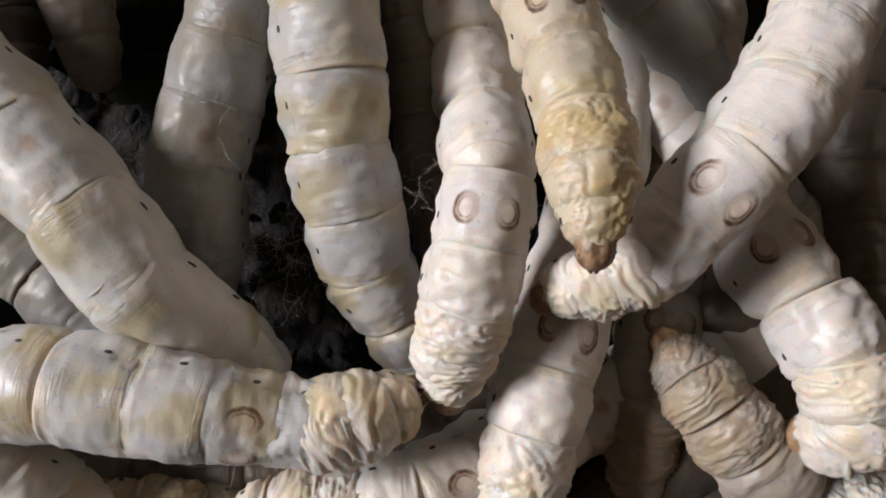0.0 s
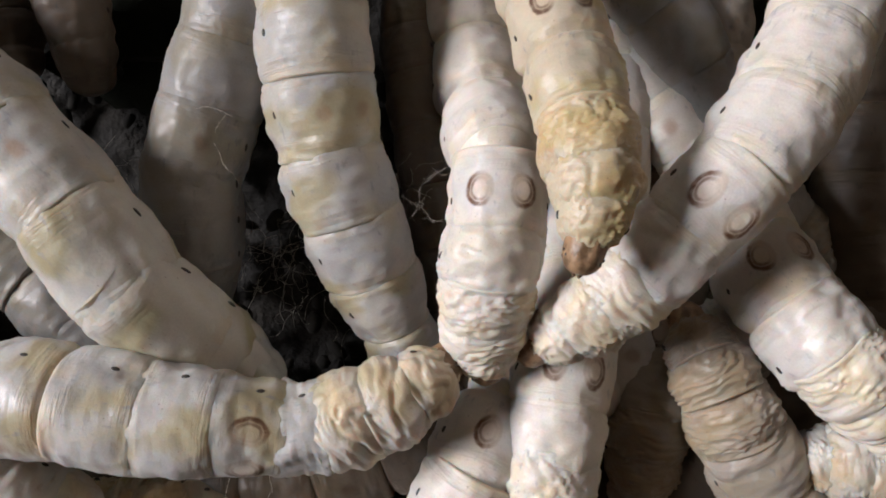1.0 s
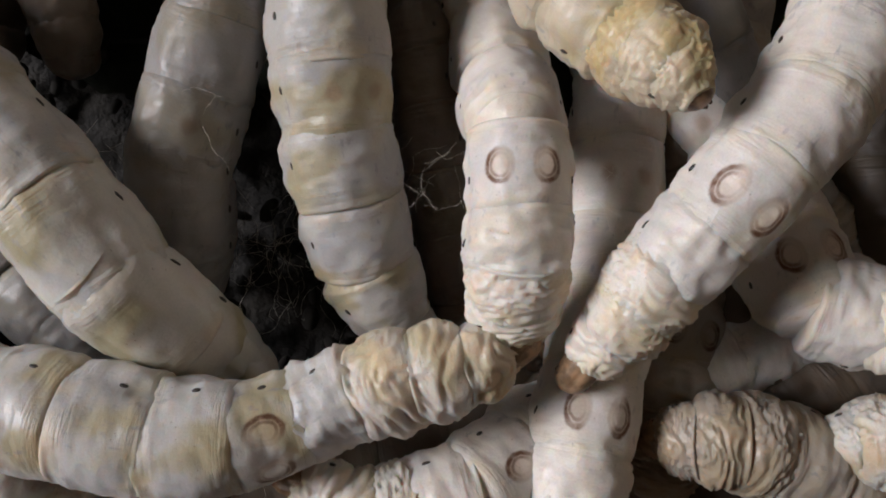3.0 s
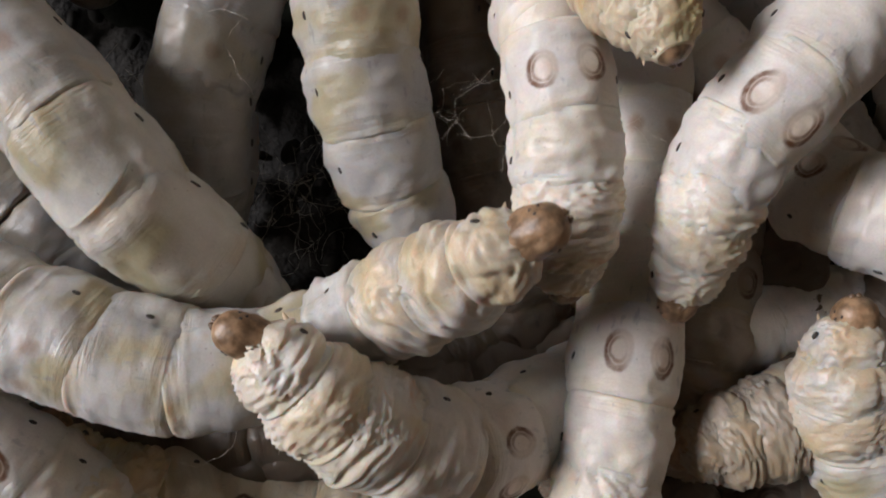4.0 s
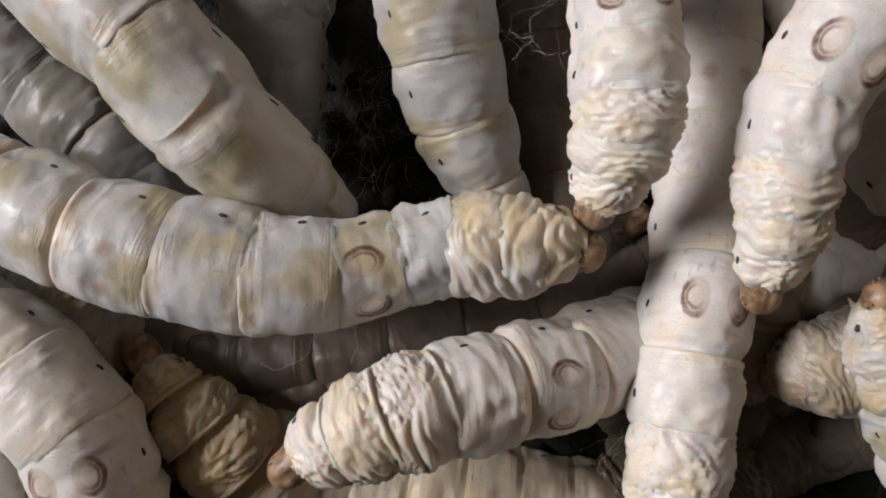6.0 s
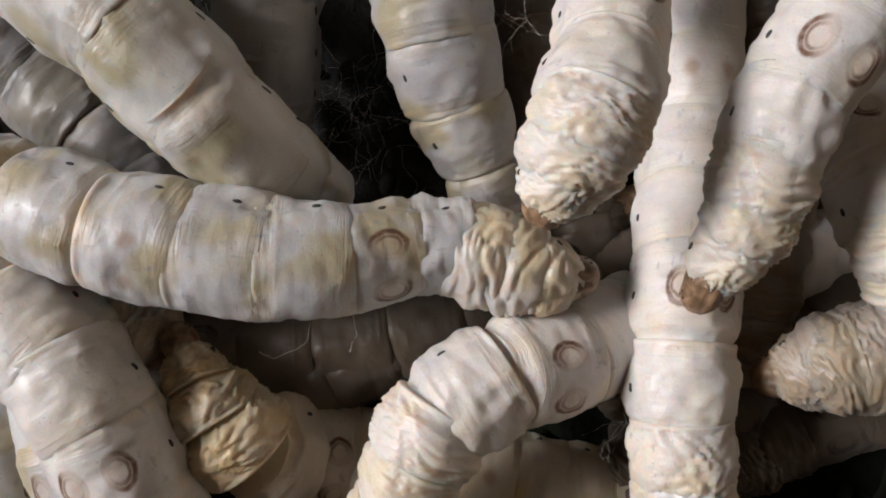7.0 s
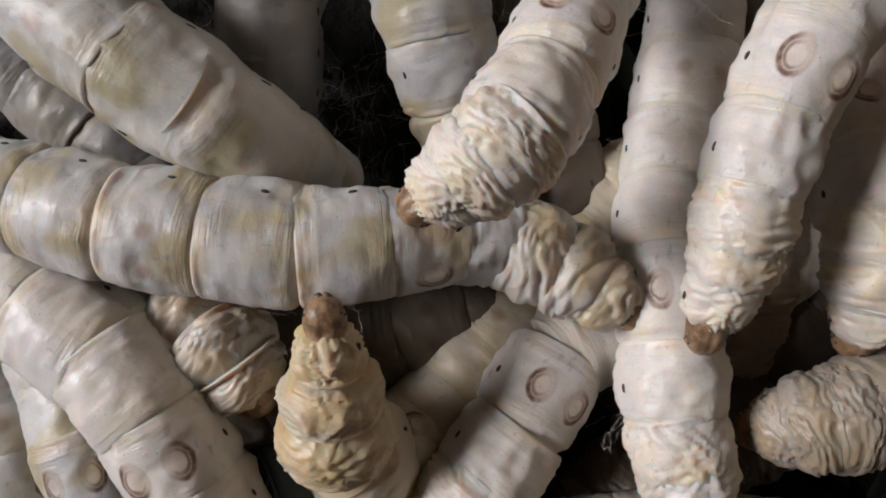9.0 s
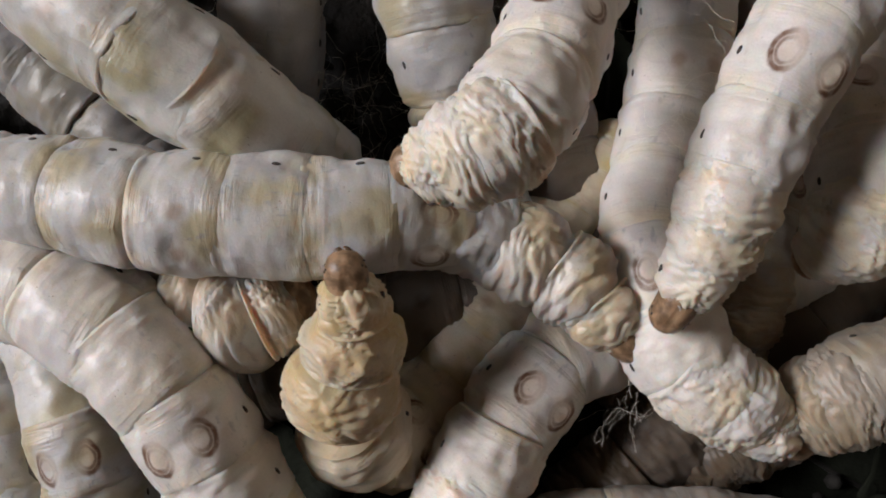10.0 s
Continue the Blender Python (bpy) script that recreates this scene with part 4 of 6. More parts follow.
worm = silkworm(0.9064, 1.15, 0, "cream", "pale silkworm with crescent marks and heavily folded thorax")
bend(worm, 0, (1, 5.9, -28.6, 16.0), (2.5, 7.2, -25.0, 17.0), (4, 8.5, -19.8, 17.0), (5, 10.6, -12.6, 16.0), (6, 12.3, -7.5, 14.0), (7, 14.5, -1.0, 11.0), (8, 16.8, 6.3, 8.5), (9, 18.3, 13.8, 7.0), (10, 19.1, 21.4, 6.0), (11, 19.5, 28.9, 6.0))
bend(worm, 0.5, (1, 6.6, -29.7, 16.0), (2.5, 7.9, -26.1, 17.0), (4, 9.4, -21.4, 17.0), (5, 11.0, -14.8, 16.0), (6, 12.5, -8.9, 14.0), (7, 14.9, -2.4, 11.0), (8, 17.0, 4.9, 8.5), (9, 18.5, 12.4, 7.0), (10, 19.5, 20.0, 6.0), (11, 19.9, 27.5, 6.0))
bend(worm, 1, (1, 9.2, -27.4, 16.0), (2.5, 9.9, -23.9, 17.0), (4, 10.4, -20.1, 17.0), (5, 11.3, -14.7, 16.0), (6, 12.6, -9.3, 14.0), (7, 14.5, -2.7, 11.0), (8, 16.4, 4.9, 8.5), (9, 17.5, 12.3, 7.0), (10, 18.3, 19.8, 6.0), (11, 18.6, 27.1, 6.0))
bend(worm, 1.5, (1, 9.5, -30.1, 16.0), (2.5, 10.1, -27.1, 17.0), (4, 10.7, -23.5, 17.0), (5, 12.3, -18.0, 16.0), (6, 13.2, -11.4, 14.0), (7, 15.0, -4.6, 11.0), (8, 16.5, 2.8, 8.5), (9, 17.4, 10.0, 7.0), (10, 18.4, 17.9, 6.0), (11, 18.5, 25.0, 6.0))
bend(worm, 2, (1, 9.7, -31.1, 16.0), (2.5, 10.3, -28.6, 17.0), (4, 10.9, -24.9, 17.0), (5, 11.9, -19.9, 16.0), (6, 13.9, -13.4, 14.0), (7, 15.6, -5.9, 11.0), (8, 16.8, 1.5, 8.5), (9, 17.7, 9.3, 7.0), (10, 18.3, 17.2, 6.0), (11, 18.3, 24.4, 6.0))
bend(worm, 2.7, (1, 10.3, -30.1, 16.0), (2.5, 10.6, -27.2, 17.0), (4, 11.2, -23.6, 17.0), (5, 12.1, -19.2, 16.0), (6, 13.7, -12.8, 14.0), (7, 15.4, -5.5, 11.0), (8, 16.7, 1.7, 8.5), (9, 17.6, 9.4, 7.0), (10, 18.1, 17.1, 6.0), (11, 18.1, 24.2, 6.0))
bend(worm, 4, (1, 10.2, -33.7, 16.0), (2.5, 10.6, -29.9, 17.0), (4, 11.5, -26.0, 17.0), (5, 12.8, -19.4, 16.0), (6, 13.9, -12.8, 14.0), (7, 14.7, -6.2, 11.0), (8, 15.7, 0.3, 8.5), (9, 16.4, 8.2, 7.0), (10, 16.6, 15.1, 6.0), (11, 16.4, 21.8, 6.0))
bend(worm, 5, (1, 11.6, -35.1, 16.0), (2.5, 12.6, -31.8, 17.0), (4, 13.0, -28.4, 17.0), (5, 14.0, -22.6, 16.0), (6, 15.1, -13.7, 14.0), (7, 16.0, -6.4, 11.0), (8, 17.0, 0.4, 8.5), (9, 17.5, 7.9, 7.0), (10, 17.3, 15.0, 6.0), (11, 16.7, 21.7, 6.0))
bend(worm, 5.5, (1, 11.5, -36.6, 16.0), (2.5, 12.1, -33.2, 17.0), (4, 12.7, -29.2, 17.0), (5, 13.9, -22.4, 16.0), (6, 15.3, -14.4, 14.0), (7, 16.3, -7.5, 11.0), (8, 17.1, -0.1, 8.5), (9, 17.9, 7.0, 7.0), (10, 17.6, 14.6, 6.0), (11, 17.1, 21.5, 6.0))
bend(worm, 7, (1, 13.1, -40.2, 16.0), (2.5, 12.5, -36.4, 17.0), (4, 12.2, -30.6, 17.0), (5, 12.6, -22.9, 16.0), (6, 13.4, -16.0, 14.0), (7, 14.4, -9.6, 11.0), (8, 15.4, -2.9, 8.5), (9, 16.0, 4.7, 7.0), (10, 15.9, 11.7, 6.0), (11, 15.5, 18.5, 6.0))
bend(worm, 8, (1, 14.7, -39.7, 16.0), (2.5, 13.5, -35.4, 17.0), (4, 12.6, -29.6, 17.0), (5, 12.7, -22.7, 16.0), (6, 12.8, -15.4, 14.0), (7, 13.9, -9.1, 11.0), (8, 15.3, -2.4, 8.5), (9, 16.6, 5.3, 7.0), (10, 16.7, 12.5, 6.0), (11, 16.2, 19.4, 6.0))
bend(worm, 8.5, (1, 14.6, -40.5, 16.0), (2.5, 13.2, -36.1, 17.0), (4, 12.1, -30.6, 17.0), (5, 12.1, -23.6, 16.0), (6, 12.0, -15.9, 14.0), (7, 13.3, -9.7, 11.0), (8, 14.7, -3.0, 8.5), (9, 16.4, 4.5, 7.0), (10, 16.7, 11.7, 6.0), (11, 16.3, 18.7, 6.0))
bend(worm, 9, (1, 14.3, -40.3, 16.0), (2.5, 12.9, -36.0, 17.0), (4, 11.7, -31.0, 17.0), (5, 11.7, -23.7, 16.0), (6, 11.4, -16.4, 14.0), (7, 12.8, -10.2, 11.0), (8, 14.3, -3.3, 8.5), (9, 16.1, 4.0, 7.0), (10, 16.6, 10.9, 6.0), (11, 16.3, 17.7, 6.0))
bend(worm, 9.5, (1, 18.7, -36.7, 16.0), (2.5, 16.3, -33.0, 17.0), (4, 13.5, -29.1, 17.0), (5, 11.8, -24.3, 16.0), (6, 11.2, -16.3, 14.0), (7, 12.4, -9.9, 11.0), (8, 13.9, -3.3, 8.5), (9, 15.3, 4.0, 7.0), (10, 15.8, 11.1, 6.0), (11, 15.4, 17.9, 6.0))
bend(worm, 10, (0, 24.8, -33.2, 15.2), (1, 22.3, -32.3, 16.0), (2.5, 18.1, -29.7, 17.0), (4, 13.5, -26.4, 17.0), (5, 11.6, -22.0, 16.0), (6, 10.5, -15.5, 14.0), (7, 12.1, -8.9, 11.0), (8, 13.8, -3.0, 8.5), (9, 15.4, 4.7, 7.0), (10, 15.5, 11.8, 6.0), (11, 15.1, 18.7, 6.0))

worm = silkworm(0.927, 1.1, 0, "cream", "cream silkworm with faint crescents, front end creased and bent")
bend(worm, 0, (0, 34.0, -20.0, 16.5), (1, 34.8, -18.8, 18.0), (2.5, 38.1, -18.3, 20.0), (4, 37.0, -11.5, 20.0), (5, 34.8, -6.4, 18.0), (6, 31.5, 1.3, 12.0), (7, 29.5, 6.8, 8.5), (8, 26.5, 12.0, 6.5), (9, 22.9, 17.7, 6.0))
bend(worm, 0.5, (0, 44.5, -25.6, 16.5), (1, 42.8, -23.1, 18.0), (2.5, 39.1, -17.7, 20.0), (4, 35.5, -11.9, 20.0), (5, 32.8, -7.5, 18.0), (6, 31.9, -1.5, 12.0), (7, 29.7, 3.7, 8.5), (8, 26.8, 8.9, 6.5), (9, 23.3, 14.6, 6.0))
bend(worm, 1, (0, 45.6, -19.5, 16.5), (1, 43.1, -17.5, 18.0), (2.5, 39.4, -13.5, 20.0), (4, 35.8, -9.7, 20.0), (5, 33.0, -5.8, 18.0), (6, 31.4, 0.3, 12.0), (7, 29.4, 5.6, 8.5), (8, 26.5, 10.6, 6.5), (9, 22.9, 16.1, 6.0))
bend(worm, 2, (0, 51.3, -11.5, 16.5), (1, 48.3, -11.3, 18.0), (2.5, 41.9, -11.0, 20.0), (4, 38.5, -9.8, 17.0), (5, 33.7, -7.8, 16.0), (6, 32.1, -1.4, 13.0), (7, 30.2, 3.7, 10.0), (8, 28.0, 8.7, 6.5), (9, 24.6, 14.2, 6.0))
bend(worm, 2.7, (0, 51.0, -10.6, 16.5), (1, 48.0, -10.1, 18.0), (2.5, 41.8, -9.3, 20.0), (4, 39.0, -8.2, 17.0), (5, 33.3, -6.7, 16.0), (6, 32.2, -0.5, 13.0), (7, 30.4, 4.5, 10.0), (8, 28.2, 9.4, 6.5), (9, 24.9, 14.8, 6.0))
bend(worm, 4, (0, 48.1, -4.5, 16.5), (1, 45.3, -4.6, 18.0), (2.5, 40.1, -4.3, 20.0), (4, 36.0, -3.9, 20.0), (5, 32.4, -2.5, 18.0), (6, 30.9, 0.3, 12.0), (7, 29.1, 4.9, 8.5), (8, 26.0, 9.6, 6.5), (9, 22.7, 14.1, 6.0))
bend(worm, 5, (0, 46.7, -7.2, 16.5), (1, 43.7, -6.6, 18.0), (2.5, 38.4, -5.5, 20.0), (4, 34.6, -4.3, 20.0), (5, 31.5, -2.8, 18.0), (6, 30.6, 1.0, 12.0), (7, 28.9, 5.8, 8.5), (8, 26.3, 10.6, 6.5), (9, 22.9, 15.7, 6.0))
bend(worm, 5.5, (0, 44.2, -9.2, 16.5), (1, 41.5, -7.8, 18.0), (2.5, 36.6, -5.8, 20.0), (4, 33.3, -4.0, 20.0), (5, 30.5, -1.5, 18.0), (6, 30.1, 2.6, 12.0), (7, 28.4, 7.6, 8.5), (8, 25.8, 12.5, 6.5), (9, 22.4, 17.1, 6.0))
bend(worm, 7, (0, 34.5, -24.2, 16.5), (1, 33.2, -21.9, 18.0), (2.5, 30.9, -17.5, 20.0), (4, 29.5, -12.8, 20.0), (5, 28.6, -8.5, 18.0), (6, 29.2, -3.2, 12.0), (7, 29.3, 2.9, 8.5), (8, 27.9, 8.9, 6.5), (9, 25.8, 14.7, 6.0))
bend(worm, 8, (0, 32.9, -23.7, 16.5), (1, 31.8, -21.7, 18.0), (2.5, 29.8, -17.2, 20.0), (4, 29.5, -12.4, 20.0), (5, 29.2, -7.4, 18.0), (6, 30.8, -0.9, 12.0), (7, 30.5, 5.4, 8.5), (8, 29.0, 11.0, 6.5), (9, 26.7, 16.3, 6.0))
bend(worm, 9, (0, 27.0, -24.1, 16.5), (1, 27.5, -22.4, 18.0), (2.5, 27.6, -18.4, 20.0), (4, 28.0, -13.1, 20.0), (5, 27.9, -8.2, 18.0), (6, 29.7, -2.2, 12.0), (7, 29.8, 4.0, 8.5), (8, 28.5, 9.6, 6.5), (9, 26.4, 14.9, 6.0))
bend(worm, 9.5, (0, 25.8, -21.5, 16.0), (1, 26.2, -20.5, 17.5), (2.5, 26.6, -17.5, 19.5), (4, 27.4, -12.7, 19.5), (5, 27.7, -8.0, 18.0), (6, 28.8, -1.8, 12.0), (7, 29.2, 4.1, 8.5), (8, 27.9, 9.7, 6.5), (9, 25.7, 15.0, 6.0))
bend(worm, 10, (0, 24.3, -16.9, 15.5), (1, 24.9, -16.1, 17.0), (2.5, 26.1, -14.6, 19.0), (4, 28.2, -11.6, 19.0), (5, 27.9, -6.7, 18.0), (6, 29.3, -1.0, 12.0), (7, 29.8, 4.7, 8.5), (8, 28.3, 10.3, 6.5), (9, 26.1, 15.6, 6.0))

# cream larva whose later shade is painted into its skin throughout
worm = silkworm(0.92, 1, 0, "dimmed", "cream silkworm darkened for shade, with a dark head and closely wrinkled front")
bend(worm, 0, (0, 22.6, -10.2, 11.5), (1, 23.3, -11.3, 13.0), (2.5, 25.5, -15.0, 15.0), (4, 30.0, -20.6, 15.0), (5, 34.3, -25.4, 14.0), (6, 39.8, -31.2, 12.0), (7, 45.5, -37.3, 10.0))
bend(worm, 0.5, (0, 23.0, -12.7, 11.5), (1, 23.8, -13.8, 13.0), (2.5, 26.0, -17.5, 15.0), (4, 29.3, -22.6, 15.0), (5, 33.0, -27.5, 14.0), (6, 37.8, -33.4, 12.0), (7, 42.8, -39.7, 10.0))
bend(worm, 1, (0, 24.4, -6.2, 11.5), (1, 24.6, -7.6, 13.0), (2.5, 26.2, -11.8, 15.0), (4, 29.0, -17.8, 15.0), (5, 32.2, -22.5, 14.0), (6, 37.0, -28.7, 12.0), (7, 42.0, -34.6, 10.0))
bend(worm, 1.5, (0, 25.4, -9.5, 12.9), (1, 25.4, -11.1, 14.0), (2.5, 25.9, -14.0, 15.5), (4, 27.6, -19.0, 15.0), (5, 30.1, -23.6, 14.0), (6, 34.8, -29.2, 12.0), (7, 39.6, -35.1, 10.0))
bend(worm, 2, (0, 25.2, -8.8, 14.2), (1, 25.5, -10.6, 15.0), (2.5, 26.2, -14.2, 16.0), (4, 29.3, -18.7, 15.0), (5, 32.9, -22.7, 14.0), (6, 38.3, -27.8, 12.0), (7, 43.8, -33.1, 10.0))
bend(worm, 2.7, (0, 20.1, -15.0, 13.2), (1, 21.5, -15.5, 14.0), (2.5, 25.0, -16.1, 16.0), (4, 29.6, -18.4, 15.0), (5, 34.8, -21.8, 14.0), (6, 40.7, -25.6, 12.0), (7, 46.8, -29.6, 10.0))
bend(worm, 4, (0, 18.5, -24.7, 13.2), (1, 19.4, -23.7, 14.0), (2.5, 22.9, -23.1, 14.0), (4, 27.9, -21.5, 14.0), (5, 32.9, -20.1, 13.0), (6, 38.0, -19.2, 12.0), (7, 43.9, -18.9, 10.0))
bend(worm, 4.5, (0, 21.6, -23.8, 12.2), (1, 22.4, -23.1, 13.0), (2.5, 24.2, -22.2, 13.5), (4, 27.7, -20.8, 13.5), (5, 32.6, -19.3, 13.0), (6, 38.3, -18.5, 12.0), (7, 44.8, -18.0, 10.0))
bend(worm, 5, (0, 24.3, -24.9, 11.2), (1, 24.7, -23.9, 12.0), (2.5, 25.8, -22.1, 13.0), (4, 28.8, -20.5, 13.0), (5, 33.4, -19.2, 13.0), (6, 39.2, -18.6, 12.0), (7, 45.8, -18.0, 10.0))
bend(worm, 5.5, (0, 23.5, -24.7, 11.2), (1, 24.3, -24.2, 12.0), (2.5, 25.9, -22.9, 13.0), (4, 29.0, -21.7, 13.0), (5, 33.7, -20.5, 13.0), (6, 39.5, -19.9, 12.0), (7, 46.2, -19.3, 10.0))
bend(worm, 7, (0, 19.6, -26.2, 14.5), (1, 21.6, -26.0, 16.0), (2.5, 24.5, -24.6, 18.0), (4, 28.4, -23.9, 18.0), (5, 33.3, -23.4, 17.0), (6, 40.1, -23.6, 15.0), (7, 47.1, -23.7, 13.0))
bend(worm, 7.5, (0, 20.8, -27.5, 14.5), (1, 22.2, -26.6, 16.0), (2.5, 25.2, -24.7, 18.0), (4, 29.0, -23.1, 18.0), (5, 33.4, -21.6, 17.0), (6, 39.6, -21.1, 15.0), (7, 46.1, -20.6, 13.0))
bend(worm, 8, (0, 21.7, -30.2, 14.5), (1, 23.0, -29.5, 16.0), (2.5, 25.4, -27.8, 18.0), (4, 29.2, -25.7, 18.0), (5, 33.7, -23.7, 17.0), (6, 40.0, -21.7, 15.0), (7, 46.5, -19.6, 13.0))
bend(worm, 8.5, (0, 19.4, -32.5, 14.5), (1, 20.4, -31.7, 16.0), (2.5, 23.5, -29.7, 18.0), (4, 27.5, -27.6, 18.0), (5, 32.0, -25.7, 17.0), (6, 38.3, -24.3, 15.0), (7, 44.9, -22.9, 13.0))
bend(worm, 9, (0, 18.8, -32.0, 14.5), (1, 19.8, -31.7, 16.0), (2.5, 22.9, -30.7, 18.0), (4, 26.8, -30.0, 18.0), (5, 31.3, -28.7, 17.0), (6, 37.5, -27.7, 15.0), (7, 44.6, -26.4, 13.0))
bend(worm, 9.5, (0, 20.4, -33.5, 13.5), (1, 21.1, -32.4, 15.0), (2.5, 22.7, -30.7, 17.0), (4, 26.3, -28.8, 17.5), (5, 31.0, -27.1, 17.0), (6, 37.2, -25.5, 15.0), (7, 43.6, -23.6, 13.0))
bend(worm, 10, (0, 22.4, -31.2, 12.5), (1, 23.4, -30.7, 14.0), (2.5, 25.0, -29.7, 16.0), (4, 28.0, -28.2, 17.0), (5, 31.9, -26.4, 17.0), (6, 38.1, -24.5, 15.0), (7, 45.2, -22.4, 13.0))

worm = silkworm(0.88, 1, 0, "stained", "cream silkworm with a yellow rough head capsule")
bend(worm, 0, (0, 35.4, -27.1, 14.2), (1, 36.7, -27.0, 15.0), (2.5, 40.7, -27.0, 16.0), (4, 45.6, -27.6, 16.0), (5, 51.8, -28.5, 15.0), (6, 59.4, -30.3, 13.0))
bend(worm, 0.5, (0, 33.5, -22.9, 14.2), (1, 35.8, -23.0, 15.0), (2.5, 39.5, -23.3, 16.0), (4, 44.4, -24.8, 16.0), (5, 50.6, -26.3, 15.0), (6, 58.2, -28.8, 13.0))
bend(worm, 1, (0, 32.8, -20.4, 14.2), (1, 35.0, -20.2, 15.0), (2.5, 38.3, -19.9, 16.0), (4, 43.2, -20.7, 16.0), (5, 49.8, -22.0, 15.0), (6, 57.3, -24.3, 13.0))
bend(worm, 1.5, (0, 31.6, -22.4, 14.2), (1, 34.0, -22.4, 15.0), (2.5, 37.3, -21.5, 16.0), (4, 42.0, -21.8, 16.0), (5, 47.9, -22.7, 15.0), (6, 55.2, -24.7, 13.0))
bend(worm, 2, (0, 33.0, -21.5, 14.2), (1, 35.5, -21.1, 15.0), (2.5, 38.4, -20.1, 16.0), (4, 43.2, -20.1, 16.0), (5, 49.2, -20.9, 15.0), (6, 56.6, -22.5, 13.0))
bend(worm, 2.7, (0, 33.5, -20.4, 14.2), (1, 35.9, -20.2, 15.0), (2.5, 39.0, -18.6, 16.0), (4, 43.7, -18.6, 16.0), (5, 49.6, -19.4, 15.0), (6, 56.8, -21.0, 13.0))
bend(worm, 4, (0, 29.9, -10.5, 21.8), (1, 30.1, -12.2, 21.0), (2.5, 29.8, -16.0, 20.0), (4, 31.8, -21.0, 18.0), (5, 34.9, -26.3, 16.0), (6, 38.7, -32.7, 13.0))
bend(worm, 4.5, (0, 29.9, -10.1, 21.8), (1, 29.8, -12.0, 21.0), (2.5, 29.3, -16.3, 20.0), (4, 31.5, -21.3, 18.0), (5, 34.7, -26.5, 16.0), (6, 38.7, -32.8, 13.0))
bend(worm, 5, (0, 29.4, -8.9, 21.8), (1, 29.6, -10.5, 21.0), (2.5, 28.9, -14.8, 20.0), (4, 30.7, -20.2, 18.0), (5, 33.5, -25.3, 16.0), (6, 37.5, -31.0, 13.0))
bend(worm, 5.5, (0, 24.9, -12.6, 21.8), (1, 26.0, -14.2, 21.0), (2.5, 27.4, -17.5, 20.0), (4, 29.9, -22.0, 18.0), (5, 33.2, -27.2, 16.0), (6, 37.3, -32.9, 13.0))
bend(worm, 7, (0, 34.4, -17.9, 19.8), (1, 34.9, -19.4, 19.0), (2.5, 35.6, -22.8, 18.0), (4, 37.3, -26.8, 17.0), (5, 40.2, -32.1, 15.0), (6, 43.2, -37.7, 13.0))
bend(worm, 10, (0, 36.4, -18.6, 19.8), (1, 36.9, -20.1, 19.0), (2.5, 37.7, -23.6, 18.0), (4, 39.4, -27.7, 17.0), (5, 42.5, -33.1, 15.0), (6, 45.6, -38.7, 13.0))

worm = silkworm(0.9476, 1.1, -10, "cream", "cream silkworm with bold crescent marks, curling its front end", waist=(0.85,))
bend(worm, 0, (0, -22.1, -29.8, 14.2), (1, -19.8, -28.1, 15.0), (2.5, -14.0, -26.4, 16.0), (4, -7.9, -26.9, 16.0), (5, -2.7, -25.8, 16.0), (6, 2.6, -24.2, 12.5), (7, 8.2, -21.8, 8.0), (8, 14.1, -19.6, 5.2))
bend(worm, 0.5, (0, -16.0, -30.2, 14.2), (1, -14.2, -28.8, 15.0), (2.5, -9.5, -26.9, 16.0), (4, -5.1, -26.7, 16.0), (5, -1.1, -25.7, 16.0), (6, 4.0, -23.0, 12.5), (7, 9.6, -20.6, 8.0), (8, 15.5, -18.4, 5.2))
bend(worm, 1, (0, -7.1, -36.1, 14.2), (1, -5.4, -34.5, 15.0), (2.5, -2.1, -30.8, 16.0), (4, 1.1, -26.4, 16.0), (5, 3.2, -22.1, 16.0), (6, 5.5, -17.4, 12.5), (7, 11.1, -15.0, 8.0), (8, 17.0, -12.8, 5.2))
bend(worm, 1.5, (0, -5.4, -37.1, 14.2), (1, -4.1, -35.1, 15.0), (2.5, -1.9, -31.0, 16.0), (4, 0.3, -26.8, 16.0), (5, 1.9, -23.1, 16.0), (6, 3.9, -18.4, 12.5), (7, 9.5, -16.0, 8.0), (8, 15.4, -13.8, 5.2))
bend(worm, 2, (0, -3.3, -37.7, 14.2), (1, -2.0, -35.7, 15.0), (2.5, 0.1, -32.1, 16.0), (4, 2.3, -28.4, 16.0), (5, 3.6, -24.7, 16.0), (6, 5.4, -20.4, 12.5), (7, 11.0, -18.0, 8.0), (8, 16.9, -15.8, 5.2))
bend(worm, 2.7, (0, -11.5, -26.7, 14.2), (1, -9.8, -26.6, 15.0), (2.5, -5.0, -27.6, 16.0), (4, -0.4, -26.0, 16.0), (5, 3.3, -23.4, 16.0), (6, 7.1, -20.3, 12.5), (7, 12.7, -17.9, 8.0), (8, 18.6, -15.7, 5.2))
bend(worm, 4, (0, -17.9, -12.5, 29.8), (1, -16.0, -13.4, 29.0), (2.5, -11.9, -17.5, 27.0), (4, -7.1, -20.9, 24.0), (5, -2.3, -23.1, 20.0), (6, 3.1, -23.1, 14.5), (7, 8.7, -20.7, 10.0), (8, 14.6, -18.5, 5.2))
bend(worm, 4.5, (0, -19.6, -14.2, 29.8), (1, -17.8, -15.0, 29.0), (2.5, -13.1, -17.7, 27.0), (4, -6.8, -21.9, 24.0), (5, -1.3, -24.1, 20.0), (6, 4.2, -24.0, 14.5), (7, 9.8, -21.6, 10.0), (8, 15.7, -19.4, 5.2))
